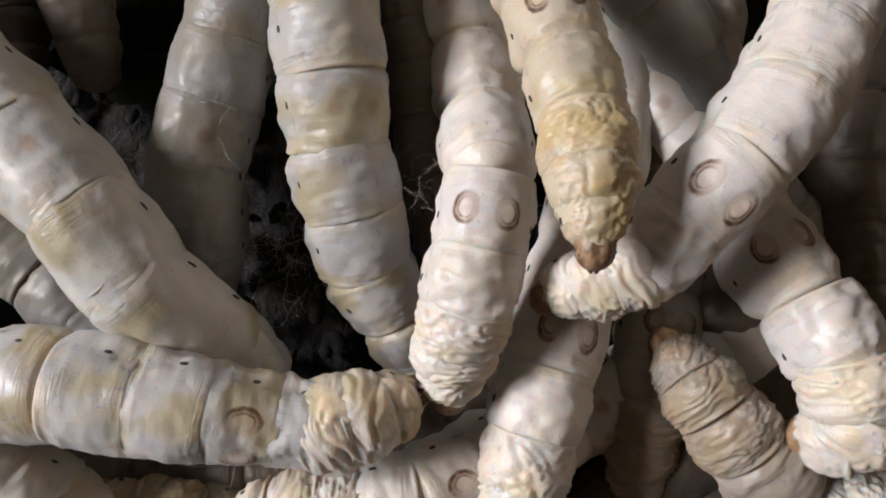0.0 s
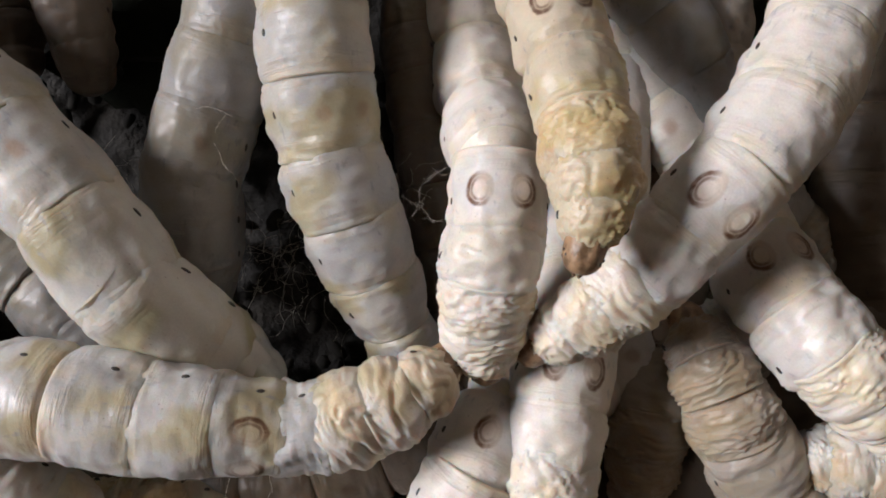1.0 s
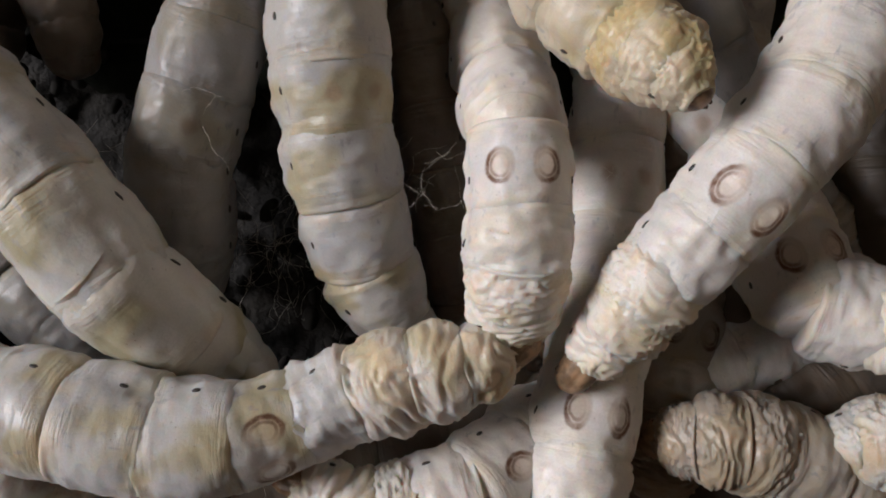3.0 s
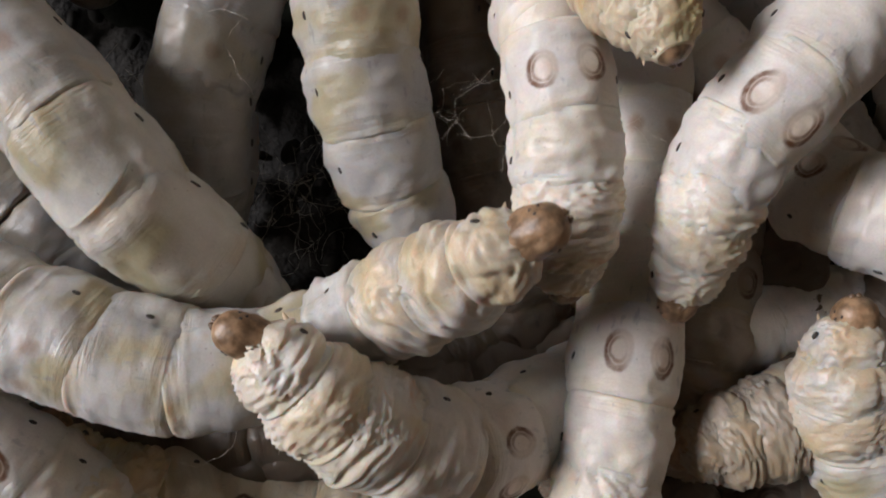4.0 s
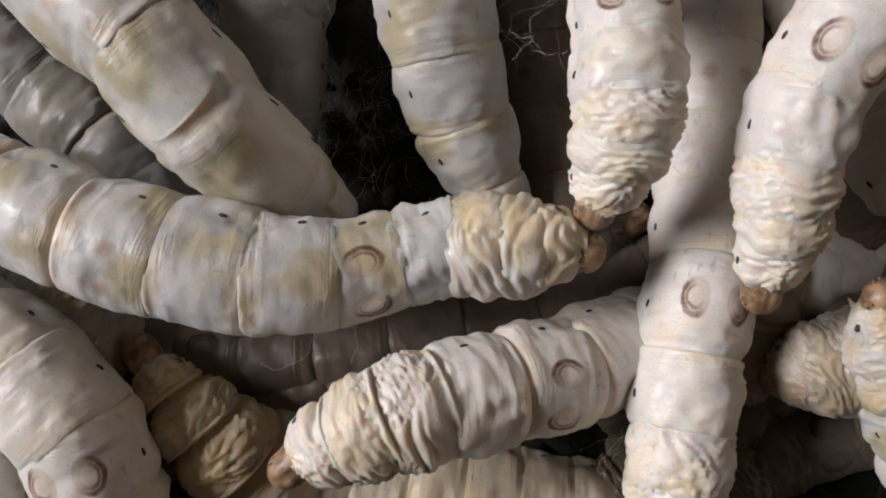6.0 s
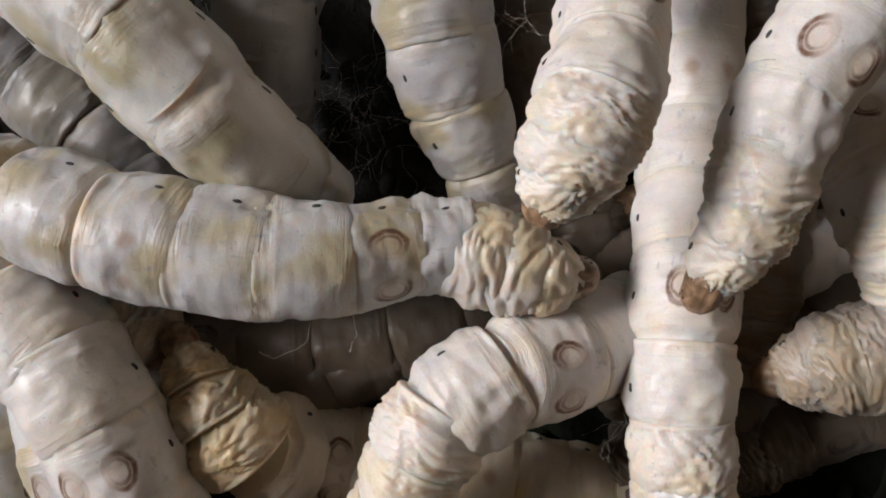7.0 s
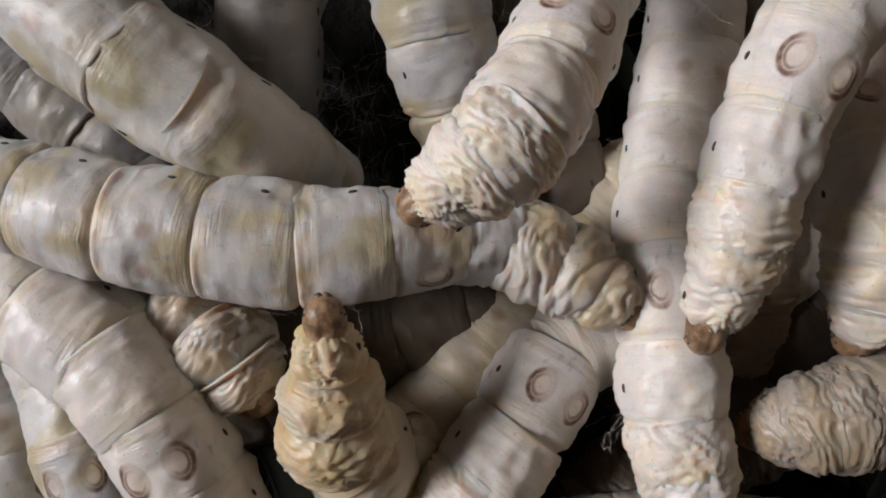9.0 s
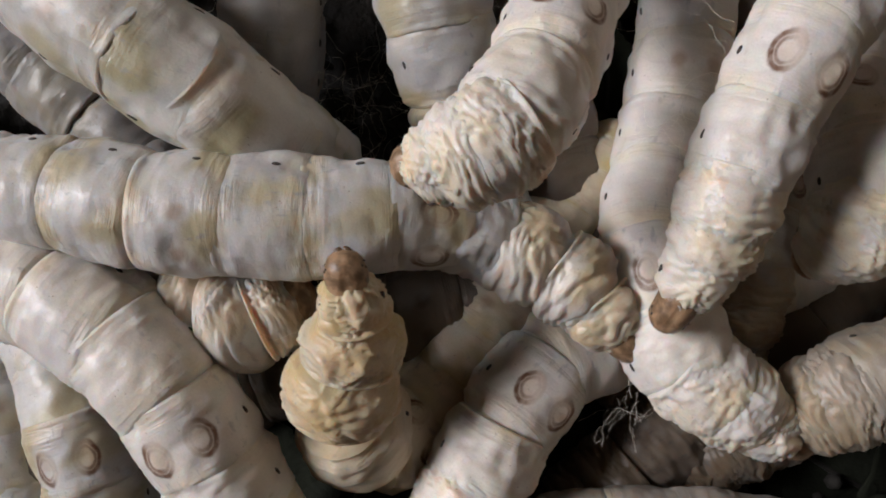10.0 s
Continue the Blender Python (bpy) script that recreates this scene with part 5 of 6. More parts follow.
bend(worm, 5, (0, -21.5, -18.5, 27.0), (1, -19.1, -18.7, 27.0), (2.5, -14.3, -20.1, 25.0), (4, -7.8, -22.0, 22.0), (5, -2.0, -23.4, 18.0), (6, 3.7, -23.5, 14.5), (7, 9.3, -21.1, 10.0), (8, 15.2, -18.9, 5.2))
bend(worm, 5.5, (0, -22.5, -26.2, 23.0), (1, -20.3, -25.2, 23.0), (2.5, -15.3, -24.6, 23.0), (4, -9.0, -24.7, 21.0), (5, -3.4, -25.0, 18.0), (6, 3.5, -24.8, 14.5), (7, 9.1, -22.4, 10.0), (8, 15.0, -20.2, 5.2))
bend(worm, 7, (0, -16.0, -43.3, 15.5), (1, -14.7, -40.8, 17.0), (2.5, -11.3, -34.8, 19.0), (4, -8.6, -29.5, 19.0), (5, -3.1, -26.0, 18.0), (6, 2.7, -25.0, 14.5), (7, 8.3, -22.6, 10.0), (8, 14.2, -20.4, 5.2))
bend(worm, 7.5, (0, -11.9, -46.1, 11.1), (1, -11.2, -43.9, 11.5), (2.5, -8.0, -37.1, 12.5), (4, -5.3, -31.5, 13.0), (5, -1.5, -28.1, 12.5), (6, 5.2, -22.7, 10.5), (7, 10.8, -20.3, 8.0), (8, 16.7, -18.1, 5.2))
bend(worm, 8, (0, -11.1, -46.9, 11.1), (1, -9.9, -44.7, 11.5), (2.5, -6.9, -39.4, 12.5), (4, -3.8, -34.9, 13.0), (5, -0.5, -31.2, 12.5), (6, 5.3, -24.4, 10.5), (7, 10.9, -22.0, 8.0), (8, 16.8, -19.8, 5.2))
bend(worm, 8.5, (0, -12.5, -48.5, 11.1), (1, -11.3, -46.2, 11.5), (2.5, -8.1, -40.9, 12.5), (4, -4.7, -36.5, 13.0), (5, -1.3, -32.5, 12.5), (6, 3.5, -25.8, 10.5), (7, 9.1, -23.4, 8.0), (8, 15.0, -21.2, 5.2))
bend(worm, 9, (0, -12.8, -48.4, 11.1), (1, -11.6, -46.2, 11.5), (2.5, -8.4, -41.6, 12.5), (4, -5.2, -37.2, 13.0), (5, -1.8, -32.8, 12.5), (6, 2.7, -25.8, 10.5), (7, 8.3, -23.4, 8.0), (8, 14.2, -21.2, 5.2))
bend(worm, 10, (0, -11.8, -49.4, 11.1), (1, -10.6, -47.2, 11.5), (2.5, -7.5, -42.5, 12.5), (4, -5.0, -38.5, 13.0), (5, -2.5, -33.3, 12.5), (6, 2.2, -27.4, 10.5), (7, 7.8, -25.0, 8.0), (8, 13.7, -22.8, 5.2))

worm = silkworm(0.9785, 1.1, 0, "cream", "cream silkworm with overlapping rings and brown crescent marks")
bend(worm, 0, (0, -30.0, -36.5, 14.2), (1, -31.0, -34.5, 15.0), (2.5, -34.4, -30.2, 16.0), (4, -38.4, -26.0, 17.0), (5, -42.2, -23.0, 18.0), (6, -46.4, -20.0, 19.0), (7, -51.2, -17.9, 19.0))
bend(worm, 2.7, (0, -29.9, -33.1, 14.2), (1, -30.8, -31.2, 15.0), (2.5, -34.1, -27.6, 16.0), (4, -37.7, -24.2, 17.0), (5, -41.2, -21.4, 18.0), (6, -45.1, -18.6, 19.0), (7, -49.6, -16.6, 19.0))
bend(worm, 4, (0, -26.9, -37.6, 14.2), (1, -27.8, -35.9, 15.0), (2.5, -30.4, -32.6, 16.0), (4, -34.9, -29.4, 17.0), (5, -37.8, -26.8, 18.0), (6, -42.0, -23.8, 19.0), (7, -46.7, -21.5, 19.0))
bend(worm, 5, (0, -35.1, -49.4, 14.0), (2.5, -35.7, -44.7, 16.0), (4, -36.7, -40.1, 17.0), (5, -37.7, -34.9, 18.0), (6, -39.3, -29.9, 19.0), (7, -43.5, -27.0, 19.0), (8, -48.9, -25.3, 18.0))
bend(worm, 5.5, (0, -36.2, -50.5, 14.0), (2.5, -36.6, -45.3, 16.0), (4, -37.3, -40.7, 17.0), (5, -38.3, -35.4, 18.0), (6, -39.6, -30.1, 19.0), (7, -43.8, -26.9, 19.0), (8, -49.3, -24.9, 18.0))
bend(worm, 7, (0, -29.3, -50.2, 14.0), (2.5, -30.9, -45.2, 16.0), (4, -32.7, -40.9, 17.0), (5, -34.7, -36.2, 18.0), (6, -37.2, -30.4, 19.0), (7, -40.4, -25.3, 19.0), (8, -45.3, -21.2, 18.0), (9, -51.4, -17.9, 16.0))
bend(worm, 7.5, (0, -27.2, -51.1, 14.0), (2.5, -28.9, -46.0, 16.0), (4, -30.8, -41.6, 17.0), (5, -33.0, -36.6, 18.0), (6, -35.6, -30.7, 19.0), (7, -38.9, -25.9, 19.0), (8, -43.8, -22.3, 18.0), (9, -50.0, -19.2, 16.0))
bend(worm, 8, (0, -24.6, -50.0, 14.0), (2.5, -26.8, -45.3, 16.0), (4, -29.1, -41.1, 17.0), (5, -31.7, -36.5, 18.0), (6, -34.9, -30.9, 19.0), (7, -39.2, -26.2, 19.0), (8, -44.5, -22.5, 18.0), (9, -50.7, -19.8, 16.0))
bend(worm, 8.5, (0, -24.6, -50.6, 14.0), (2.5, -26.6, -45.7, 16.0), (4, -28.7, -41.4, 17.0), (5, -31.1, -36.6, 18.0), (6, -34.0, -30.9, 19.0), (7, -38.3, -25.6, 19.0), (8, -43.8, -22.3, 18.0), (9, -50.2, -19.5, 16.0))
bend(worm, 9, (0, -24.7, -49.8, 14.0), (2.5, -26.5, -44.9, 16.0), (4, -28.5, -40.6, 17.0), (5, -30.7, -35.9, 18.0), (6, -33.5, -30.2, 19.0), (7, -37.7, -25.0, 19.0), (8, -43.0, -21.8, 18.0), (9, -49.3, -18.9, 16.0))
bend(worm, 9.5, (0, -22.5, -49.5, 14.0), (2.5, -24.5, -44.6, 16.0), (4, -26.6, -40.2, 17.0), (5, -28.9, -35.5, 18.0), (6, -31.9, -29.7, 19.0), (7, -36.7, -25.0, 19.0), (8, -41.8, -21.8, 18.0), (9, -48.1, -19.3, 16.0))
bend(worm, 10, (0, -20.9, -49.5, 14.0), (2.5, -23.1, -44.6, 16.0), (4, -25.5, -40.2, 17.0), (5, -28.1, -35.5, 18.0), (6, -31.4, -29.7, 19.0), (7, -36.1, -25.0, 19.0), (8, -41.8, -21.8, 18.0), (9, -48.1, -19.6, 16.0))

worm = silkworm(1, 0.9, 0, "yellow", "small yellowish silkworm with rough brown head lifting up", waist=(0.8, 0.72, 0.85))
bend(worm, 0, (0, -37.0, -26.4, 9.2), (1, -35.3, -27.1, 10.0), (2.5, -31.4, -28.5, 11.0), (4, -26.7, -30.3, 11.0), (5, -21.6, -31.9, 7.5), (6, -15.9, -32.8, 5.5))
bend(worm, 2.7, (0, -40.6, -24.7, 9.2), (1, -38.5, -24.8, 10.0), (2.5, -34.2, -26.2, 11.0), (4, -29.7, -27.8, 11.0), (5, -25.1, -29.3, 7.5), (6, -19.7, -30.2, 5.5))
bend(worm, 4, (0, -38.6, -22.4, 12.2), (1, -37.4, -24.1, 13.0), (2.5, -34.3, -28.1, 13.0), (4, -30.0, -30.4, 12.0), (5, -25.4, -32.5, 7.5), (6, -20.3, -33.3, 5.5))
bend(worm, 5, (0, -37.9, -23.2, 12.2), (1, -36.4, -24.9, 13.0), (2.5, -32.7, -29.1, 13.0), (4, -28.4, -32.9, 11.0), (5, -24.3, -36.0, 6.5), (6, -18.8, -36.6, 5.2))
bend(worm, 5.5, (0, -37.8, -23.5, 12.2), (1, -36.2, -25.7, 13.0), (2.5, -31.9, -30.0, 13.0), (4, -27.2, -34.5, 11.0), (5, -22.4, -37.3, 6.5), (6, -16.9, -37.9, 5.2))
bend(worm, 7, (0, -33.1, -23.0, 13.2), (1, -31.8, -24.8, 14.0), (2.5, -29.2, -29.2, 15.0), (4, -25.8, -33.4, 14.0), (5, -22.5, -35.9, 7.5), (6, -17.2, -36.7, 5.5))
bend(worm, 7.5, (0, -29.3, -25.5, 13.2), (1, -28.4, -26.7, 14.0), (2.5, -26.0, -30.2, 15.0), (4, -22.8, -34.2, 14.0), (5, -19.6, -36.7, 7.5), (6, -14.8, -36.8, 5.5))
bend(worm, 8, (0, -22.9, -21.4, 23.0), (1, -22.3, -23.3, 23.0), (2.5, -21.4, -27.9, 20.0), (4, -20.3, -33.1, 16.0), (5, -16.2, -37.1, 10.5), (6, -11.6, -34.6, 6.5), (7, -7.7, -30.1, 5.0))
bend(worm, 8.5, (0, -17.6, -21.2, 26.8), (1, -17.2, -22.9, 26.0), (2.5, -17.2, -27.4, 23.0), (4, -18.2, -33.8, 18.0), (5, -15.3, -38.4, 10.5), (6, -11.4, -36.0, 6.5), (7, -7.6, -31.6, 5.0))
bend(worm, 9, (0, -17.9, -20.0, 26.8), (1, -17.8, -21.8, 26.0), (2.5, -17.8, -26.7, 23.0), (4, -17.7, -32.9, 18.0), (5, -14.9, -36.4, 10.5), (6, -10.7, -34.0, 6.5), (7, -7.2, -29.6, 5.0))
bend(worm, 9.5, (0, -13.4, -17.2, 26.8), (1, -13.7, -19.0, 26.0), (2.5, -13.8, -23.0, 23.0), (4, -16.3, -29.9, 18.0), (5, -15.5, -36.5, 10.5), (6, -11.1, -34.6, 6.5), (7, -7.8, -30.0, 5.0))
bend(worm, 10, (0, -16.1, -17.4, 26.8), (1, -15.8, -19.3, 26.0), (2.5, -15.4, -23.5, 23.0), (4, -17.2, -30.5, 18.0), (5, -14.8, -35.7, 10.5), (6, -10.3, -33.7, 6.5), (7, -7.3, -29.3, 5.0))

worm = silkworm(1.12, 0.9, 0, "stained", "silkworm with brown blotched creased thorax emerging from below")
bend(worm, 0, (0, -33.8, -33.9, 9.2), (1, -35.3, -31.8, 10.0), (2.5, -39.0, -29.1, 11.0), (4, -43.1, -27.3, 11.0), (5, -48.4, -25.6, 11.0), (6, -54.9, -24.7, 10.0))
bend(worm, 5, (0, -42.1, -26.1, 6.0), (1, -42.7, -25.8, 6.5), (2.5, -44.7, -25.4, 7.0), (4, -48.4, -25.0, 6.5), (5, -52.6, -24.7, 6.0), (6, -58.6, -23.9, 5.5))
bend(worm, 7, (0, -34.4, -25.5, 11.0), (1, -35.2, -24.7, 11.0), (2.5, -37.9, -22.7, 11.0), (4, -42.5, -20.2, 9.0), (5, -46.9, -17.5, 8.0), (6, -52.4, -14.9, 7.0))
bend(worm, 7.5, (0, -30.7, -25.4, 11.1), (1, -31.6, -24.6, 11.5), (2.5, -35.1, -22.9, 11.0), (4, -40.2, -20.3, 9.0), (5, -44.9, -17.7, 8.0), (6, -50.5, -15.1, 7.0))
bend(worm, 8, (0, -23.2, -28.2, 16.2), (1, -23.8, -27.2, 17.0), (2.5, -26.3, -25.1, 17.0), (4, -31.2, -22.4, 13.0), (5, -36.0, -20.1, 9.5), (6, -41.5, -17.4, 7.0))
bend(worm, 8.5, (0, -24.9, -30.8, 16.2), (1, -25.3, -29.4, 17.0), (2.5, -27.4, -26.4, 17.0), (4, -32.9, -22.8, 13.0), (5, -38.1, -20.1, 9.5), (6, -43.6, -17.4, 7.0))
bend(worm, 9, (0, -25.0, -29.4, 16.2), (1, -25.5, -28.2, 17.0), (2.5, -27.6, -25.6, 17.0), (4, -32.7, -22.6, 13.0), (5, -37.7, -20.1, 9.5), (6, -43.4, -17.3, 7.0))
bend(worm, 9.5, (0, -20.8, -22.9, 16.2), (1, -22.2, -22.9, 17.0), (2.5, -25.8, -22.9, 17.0), (4, -31.8, -21.8, 13.0), (5, -36.8, -20.3, 9.5), (6, -42.7, -17.6, 7.0))
bend(worm, 10, (0, -20.6, -20.6, 16.2), (1, -22.0, -21.6, 17.0), (2.5, -25.4, -22.9, 17.0), (4, -31.2, -22.3, 13.0), (5, -36.2, -20.5, 9.5), (6, -42.3, -18.0, 7.0))

# low silkworms given the brown look have their shade in the skin colour
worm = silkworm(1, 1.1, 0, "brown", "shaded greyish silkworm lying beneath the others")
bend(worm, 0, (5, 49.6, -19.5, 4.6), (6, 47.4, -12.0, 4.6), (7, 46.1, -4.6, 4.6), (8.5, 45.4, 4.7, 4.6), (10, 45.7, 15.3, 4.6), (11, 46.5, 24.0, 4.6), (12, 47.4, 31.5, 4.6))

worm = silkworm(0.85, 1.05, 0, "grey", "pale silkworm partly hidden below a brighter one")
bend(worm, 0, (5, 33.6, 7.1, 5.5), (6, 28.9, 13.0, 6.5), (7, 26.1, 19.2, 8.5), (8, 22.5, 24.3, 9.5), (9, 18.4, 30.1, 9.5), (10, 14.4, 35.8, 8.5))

worm = silkworm(0.9, 1.05, 0, "brown", "silkworm low in the heap, its shade painted as brown skin")
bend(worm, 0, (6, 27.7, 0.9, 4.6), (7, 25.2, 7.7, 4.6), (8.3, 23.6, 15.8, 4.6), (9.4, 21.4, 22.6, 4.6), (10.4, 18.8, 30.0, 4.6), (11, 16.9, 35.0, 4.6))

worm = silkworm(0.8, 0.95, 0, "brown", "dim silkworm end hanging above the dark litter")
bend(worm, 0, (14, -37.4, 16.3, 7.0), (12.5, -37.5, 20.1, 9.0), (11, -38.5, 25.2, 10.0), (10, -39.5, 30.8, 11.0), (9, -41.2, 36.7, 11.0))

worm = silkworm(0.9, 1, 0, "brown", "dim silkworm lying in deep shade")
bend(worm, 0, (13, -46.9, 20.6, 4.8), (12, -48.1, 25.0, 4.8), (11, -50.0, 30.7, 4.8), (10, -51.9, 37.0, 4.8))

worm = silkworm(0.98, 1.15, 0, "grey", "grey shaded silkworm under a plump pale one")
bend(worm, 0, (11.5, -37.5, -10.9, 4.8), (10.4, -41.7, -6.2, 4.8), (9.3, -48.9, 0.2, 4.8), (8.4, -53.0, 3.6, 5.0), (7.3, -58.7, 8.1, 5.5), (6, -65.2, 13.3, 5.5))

worm = silkworm(0.85, 1.1, 0, "brown", "silkworm low in the heap under others, shade painted into its skin")
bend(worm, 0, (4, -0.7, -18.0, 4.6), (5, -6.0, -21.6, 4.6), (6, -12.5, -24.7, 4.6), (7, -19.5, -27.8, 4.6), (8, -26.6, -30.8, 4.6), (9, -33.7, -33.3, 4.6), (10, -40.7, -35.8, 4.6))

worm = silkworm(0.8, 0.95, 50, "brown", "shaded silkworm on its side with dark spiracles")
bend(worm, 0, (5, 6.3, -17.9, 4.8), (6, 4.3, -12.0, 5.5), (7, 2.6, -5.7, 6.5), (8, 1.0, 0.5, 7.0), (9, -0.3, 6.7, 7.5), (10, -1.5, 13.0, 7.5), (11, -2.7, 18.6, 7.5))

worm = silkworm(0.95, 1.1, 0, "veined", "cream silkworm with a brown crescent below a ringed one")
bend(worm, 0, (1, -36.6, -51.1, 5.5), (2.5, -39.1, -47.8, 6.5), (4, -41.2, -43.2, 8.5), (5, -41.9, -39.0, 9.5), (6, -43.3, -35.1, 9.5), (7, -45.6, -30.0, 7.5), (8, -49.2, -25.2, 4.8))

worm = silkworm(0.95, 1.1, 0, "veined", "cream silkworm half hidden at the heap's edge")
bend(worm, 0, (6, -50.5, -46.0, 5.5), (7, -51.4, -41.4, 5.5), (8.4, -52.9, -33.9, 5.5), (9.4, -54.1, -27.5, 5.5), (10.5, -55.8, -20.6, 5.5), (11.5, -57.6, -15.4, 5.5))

worm = silkworm(0.9, 1.05, 30, "dimmed", "greyish silkworm lying across below others")
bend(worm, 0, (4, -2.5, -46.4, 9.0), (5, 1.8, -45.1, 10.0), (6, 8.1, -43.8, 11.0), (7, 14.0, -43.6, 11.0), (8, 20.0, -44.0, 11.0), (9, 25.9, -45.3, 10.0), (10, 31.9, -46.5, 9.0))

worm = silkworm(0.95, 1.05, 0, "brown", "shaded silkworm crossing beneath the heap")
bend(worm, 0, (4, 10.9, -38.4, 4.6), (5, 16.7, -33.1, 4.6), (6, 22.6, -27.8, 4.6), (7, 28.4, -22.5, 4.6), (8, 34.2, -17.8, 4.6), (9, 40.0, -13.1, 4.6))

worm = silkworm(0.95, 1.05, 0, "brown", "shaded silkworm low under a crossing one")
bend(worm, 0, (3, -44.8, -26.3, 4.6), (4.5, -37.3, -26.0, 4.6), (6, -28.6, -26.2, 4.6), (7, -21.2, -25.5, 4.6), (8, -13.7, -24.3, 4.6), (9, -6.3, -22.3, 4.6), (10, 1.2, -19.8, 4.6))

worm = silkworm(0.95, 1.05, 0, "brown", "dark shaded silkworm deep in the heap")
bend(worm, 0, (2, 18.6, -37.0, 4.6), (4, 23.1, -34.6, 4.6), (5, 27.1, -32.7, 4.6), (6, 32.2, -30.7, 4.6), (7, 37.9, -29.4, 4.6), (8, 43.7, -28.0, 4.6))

worm = silkworm(0.86, 1, 0, "dimmed", "brownish crumpled silkworm pressed low beside a larger one")
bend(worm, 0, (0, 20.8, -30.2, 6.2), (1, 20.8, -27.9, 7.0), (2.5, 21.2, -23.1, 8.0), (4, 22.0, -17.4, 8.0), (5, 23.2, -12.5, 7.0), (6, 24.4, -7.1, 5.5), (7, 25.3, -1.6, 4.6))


# ---- litter: withered leaves, droppings and stray silk ----
rng = random.Random(4)


def leaf_mesh(seed, long, wide):
    r = random.Random(seed)
    nx, ny = 8, 14
    verts, faces = [], []
    curl, twist, ph = r.uniform(-0.35, 0.5), r.uniform(-0.5, 0.5), r.uniform(0, 6)
    for j in range(ny + 1):
        v = j / ny
        w = wide * math.sin(math.pi * (0.04 + 0.93 * v) ** 0.8) * (1 + 0.10 * math.sin(v * 34 + ph))
        for i in range(nx + 1):
            u = 2 * i / nx - 1
            x, y = u * w / 2, (v - 0.5) * long
            z = abs(u) * w * 0.16 + curl * (v - 0.5) ** 2 * long * 0.5 + twist * u * (v - 0.5) * w * 0.5
            z += 0.9 * noise.noise((x * 0.25, y * 0.25, seed * 3.0)) - 0.35 * abs(math.sin(v * 20 + abs(u) * 3)) * 0.5
            verts.append(Vector((x, y, z)) * MM)
    for j in range(ny):
        for i in range(nx):
            k = j * (nx + 1) + i
            faces.append((k, k + 1, k + nx + 2, k + nx + 1))
    spine = [verts[j * (nx + 1) + nx // 2] for j in range(ny + 1)]
    rib_v, rib_f = [], []
    for j, p in enumerate(spine):
        r = (0.55 - 0.4 * j / ny) * MM
        rib_v += [p + Vector((math.cos(a) * r, 0, math.sin(a) * r)) for a in (0.0, 1.05, 2.09, 3.14, 4.19, 5.24)]
    for j in range(ny):
        for i in range(6):
            k = (i + 1) % 6
            rib_f.append((j * 6 + i, j * 6 + k, j * 6 + 6 + k, j * 6 + 6 + i))
    return link_mesh("leaf", verts, faces, LEAF), link_mesh("midrib", rib_v, rib_f, FRASS)


LEAVES, MIDRIBS = zip(*[leaf_mesh(k, rng.uniform(22, 34), rng.uniform(12, 20)) for k in range(5)])
for k in range(34):
    leaf = tagged(new("leaf", LEAVES[k % 5]), "withered dark green leaf scrap in the litter", "leaf", "leaf scraps in the litter")
    leaf.matrix_basis = pose(rng.uniform(-0.055, 0.045), rng.uniform(-0.05, 0.03), rng.uniform(0.001, 0.003), rng.uniform(-14, 14), rng.uniform(-14, 14), rng.uniform(0, 360))
    thick = leaf.modifiers.new("thickness", "SOLIDIFY")
    thick.thickness = 0.25 * MM
    part("midrib", MIDRIBS[k % 5], leaf)


def droppings():
    verts, faces = [], []
    for _ in range(900):
        c = Vector((rng.uniform(-65, 55), rng.uniform(-60, 40), rng.uniform(0.3, 3.2)))
        r, tall, turn = rng.uniform(0.5, 0.95), rng.uniform(0.8, 1.4), Euler((rng.uniform(0, 3), rng.uniform(0, 3), 0)).to_matrix()
        base = len(verts)
        for z, q in ((-tall, 0.55), (-tall * 0.5, 1.0), (tall * 0.5, 1.0), (tall, 0.5)):
            for i in range(6):
                a = math.pi * i / 3
                verts.append((c + turn @ Vector((math.cos(a) * r * q, math.sin(a) * r * q, z))) * MM)
        for j in range(3):
            for i in range(6):
                k = (i + 1) % 6
                faces.append((base + j * 6 + i, base + j * 6 + k, base + j * 6 + 6 + k, base + j * 6 + 6 + i))
        faces += [tuple(base + 5 - i for i in range(6)), tuple(base + 18 + i for i in range(6))]
    tagged(new("droppings", link_mesh("droppings", verts, faces, FRASS)), "small dark droppings scattered in the litter", "droppings", kind="stuff")


droppings()


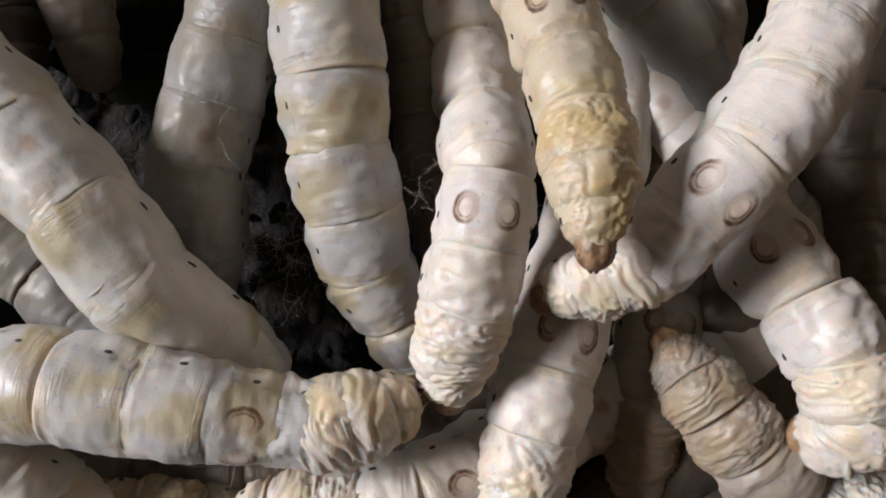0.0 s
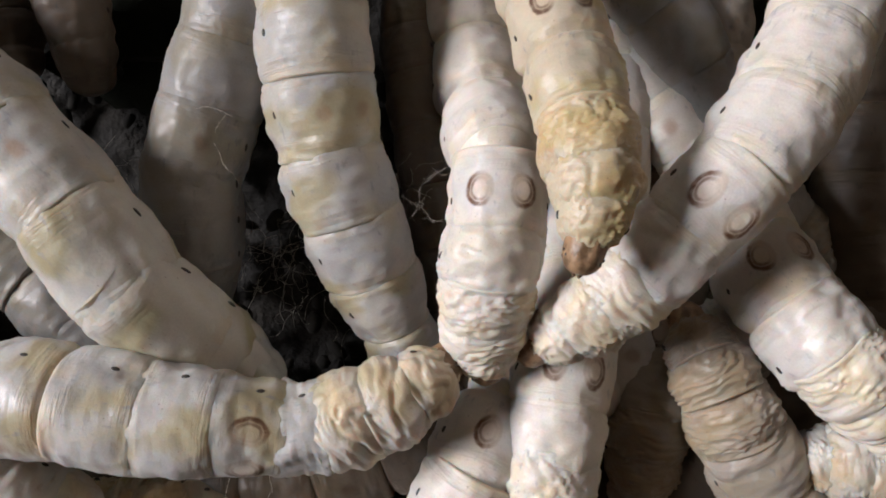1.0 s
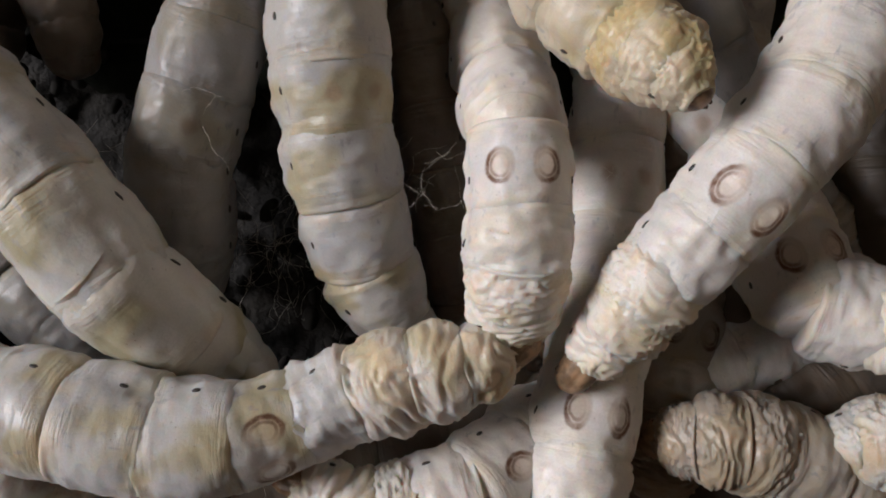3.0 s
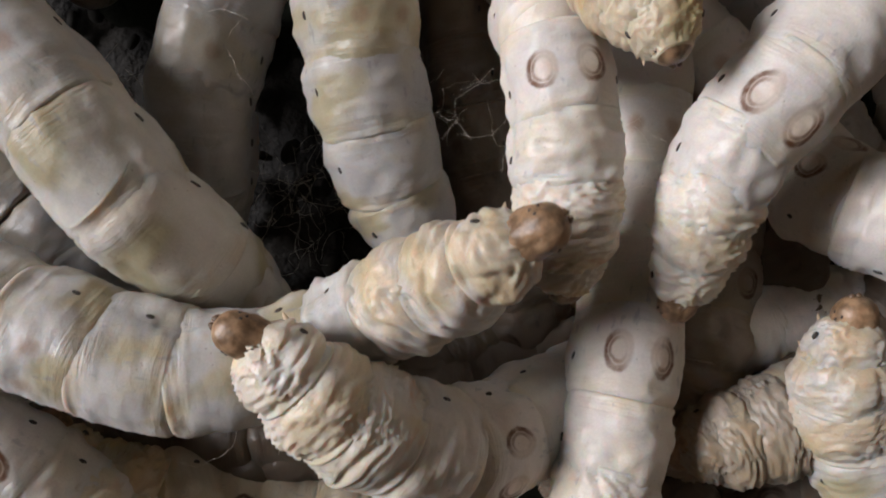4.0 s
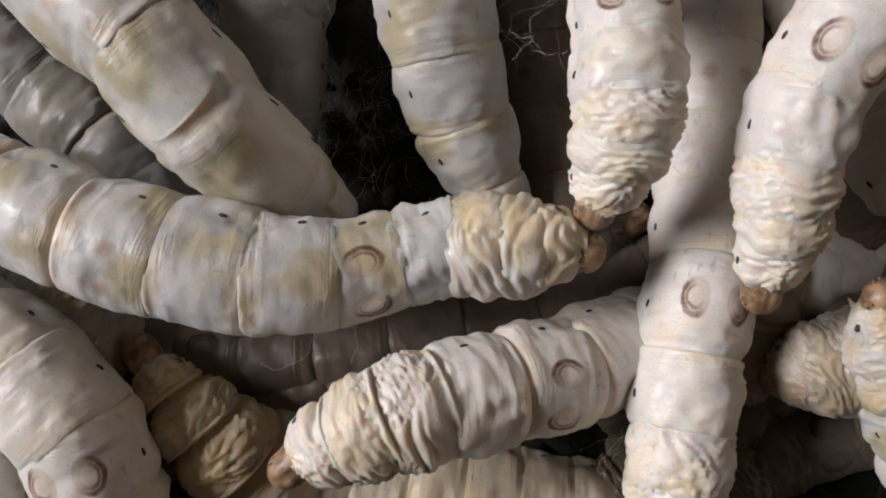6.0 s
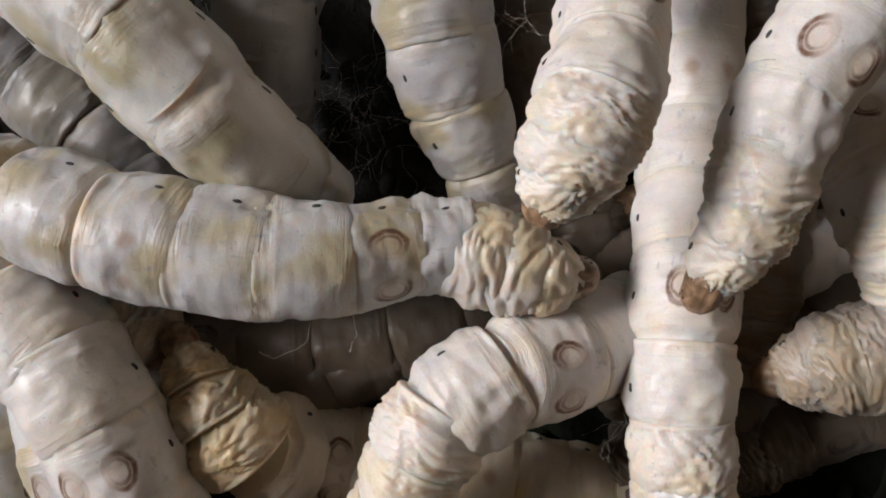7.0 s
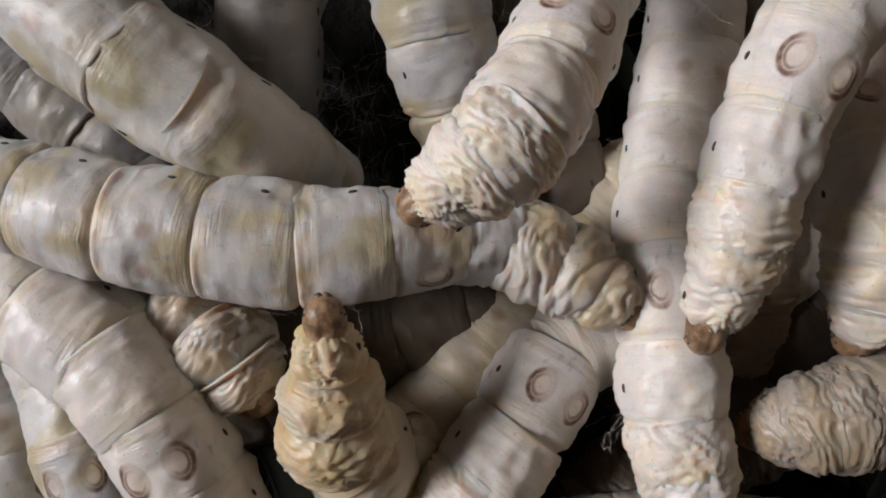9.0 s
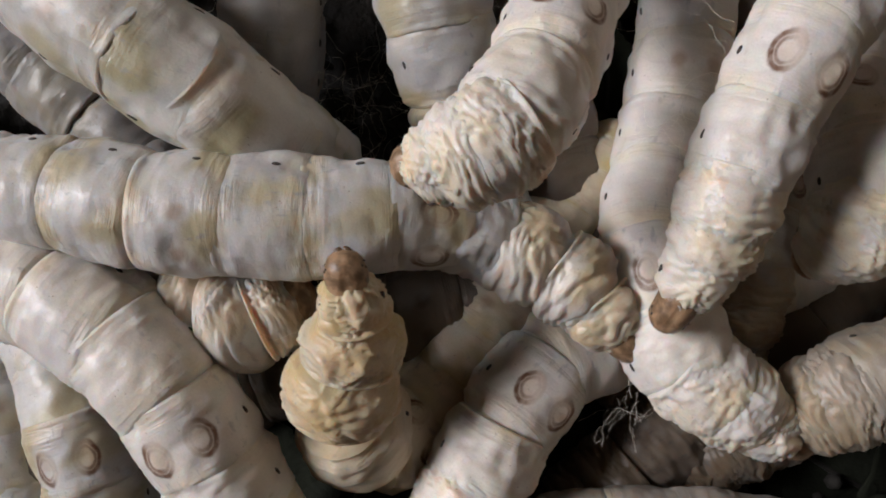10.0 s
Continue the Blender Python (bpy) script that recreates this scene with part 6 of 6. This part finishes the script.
def silk(x, y, z, size, count, seed, fine=0.028):
    """A loose tangle of stray silk, as thin round threads."""
    r = random.Random(seed)
    cu = bpy.data.curves.new("silk_tangle", "CURVE")
    cu.dimensions, cu.bevel_depth, cu.bevel_resolution = "3D", fine * MM, 1
    cu.materials.append(SILK)
    for _ in range(count):
        sp = cu.splines.new("POLY")
        steps = r.randint(14, 34)
        sp.points.add(steps)
        p = Vector((x + r.gauss(0, size), y + r.gauss(0, size), z + r.gauss(0, size * 0.25)))
        d = Vector((r.gauss(0, 1), r.gauss(0, 1), r.gauss(0, 0.4))).normalized()
        for q in sp.points:
            q.co = (*(p * MM), 1)
            d = (d + Vector((r.gauss(0, 1), r.gauss(0, 1), r.gauss(0, 0.5))) * 0.22).normalized()
            p = p + d * r.uniform(0.12, 0.38)
    return tagged(new("silk_tangle", cu), "loose tangle of fine white silk threads", "silk threads", "stray silk in the heap")


silk(-17.0, -1.0, 5.0, 3.2, 22, 1, 0.008)
silk(-14.5, -3.5, 5.0, 2.4, 18, 2, 0.008)
silk(-20.0, 1.5, 5.5, 2.0, 6, 3, 0.011)
silk(-0.9, 6.5, 13.0, 1.5, 6, 10, 0.007)
silk(12.9, -3.2, 15.0, 1.3, 5, 11, 0.009)
silk(8.8, -31.6, 13.0, 1.2, 6, 12, 0.009)
silk(-31.2, 8.6, 15.0, 1, 4, 13, 0.009)
silk(8.3, 4.9, 24.0, 1.2, 4, 14, 0.009)
silk(2.5, 7.7, 20.0, 1.6, 4, 15, 0.007)
silk(-20.3, 10.6, 18.0, 1.2, 3, 16, 0.009)
silk(-1.8, 3.7, 20.0, 1.2, 4, 17, 0.007)
silk(9.9, -5.5, 18.0, 0.9, 5, 18, 0.012)
silk(9.3, -30.8, 14.0, 1.3, 8, 19, 0.012)
silk(-17.3, -1.5, 7.0, 2.0, 14, 20, 0.010)
silk(-20.3, -20.0, 17.5, 0.9, 12, 21, 0.012)
silk(9.3, 5.3, 20.0, 1.2, 7, 22, 0.011)


# ---- what moves ----
def motions():
    for worm in WORMS:
        keys = [(t, middle_line(worm, points)) for t, points in worm["keys"]]
        first = [m.translation for m in keys[0][1]]
        base = sum(first, Vector()) / len(first)
        worm["thing"].location = (base.x, base.y, 0)
        back = Matrix.Translation((-base.x, -base.y, 0))
        for i, ring in enumerate(worm["rings"]):
            loc, rot, _ = (back @ keys[0][1][i]).decompose()
            ring.matrix_basis = Matrix.LocRotScale(loc, rot, ring.scale.copy())
            if len(keys) > 1:
                walk(ring, [(t, back @ poses[i]) for t, poses in keys])


motions()
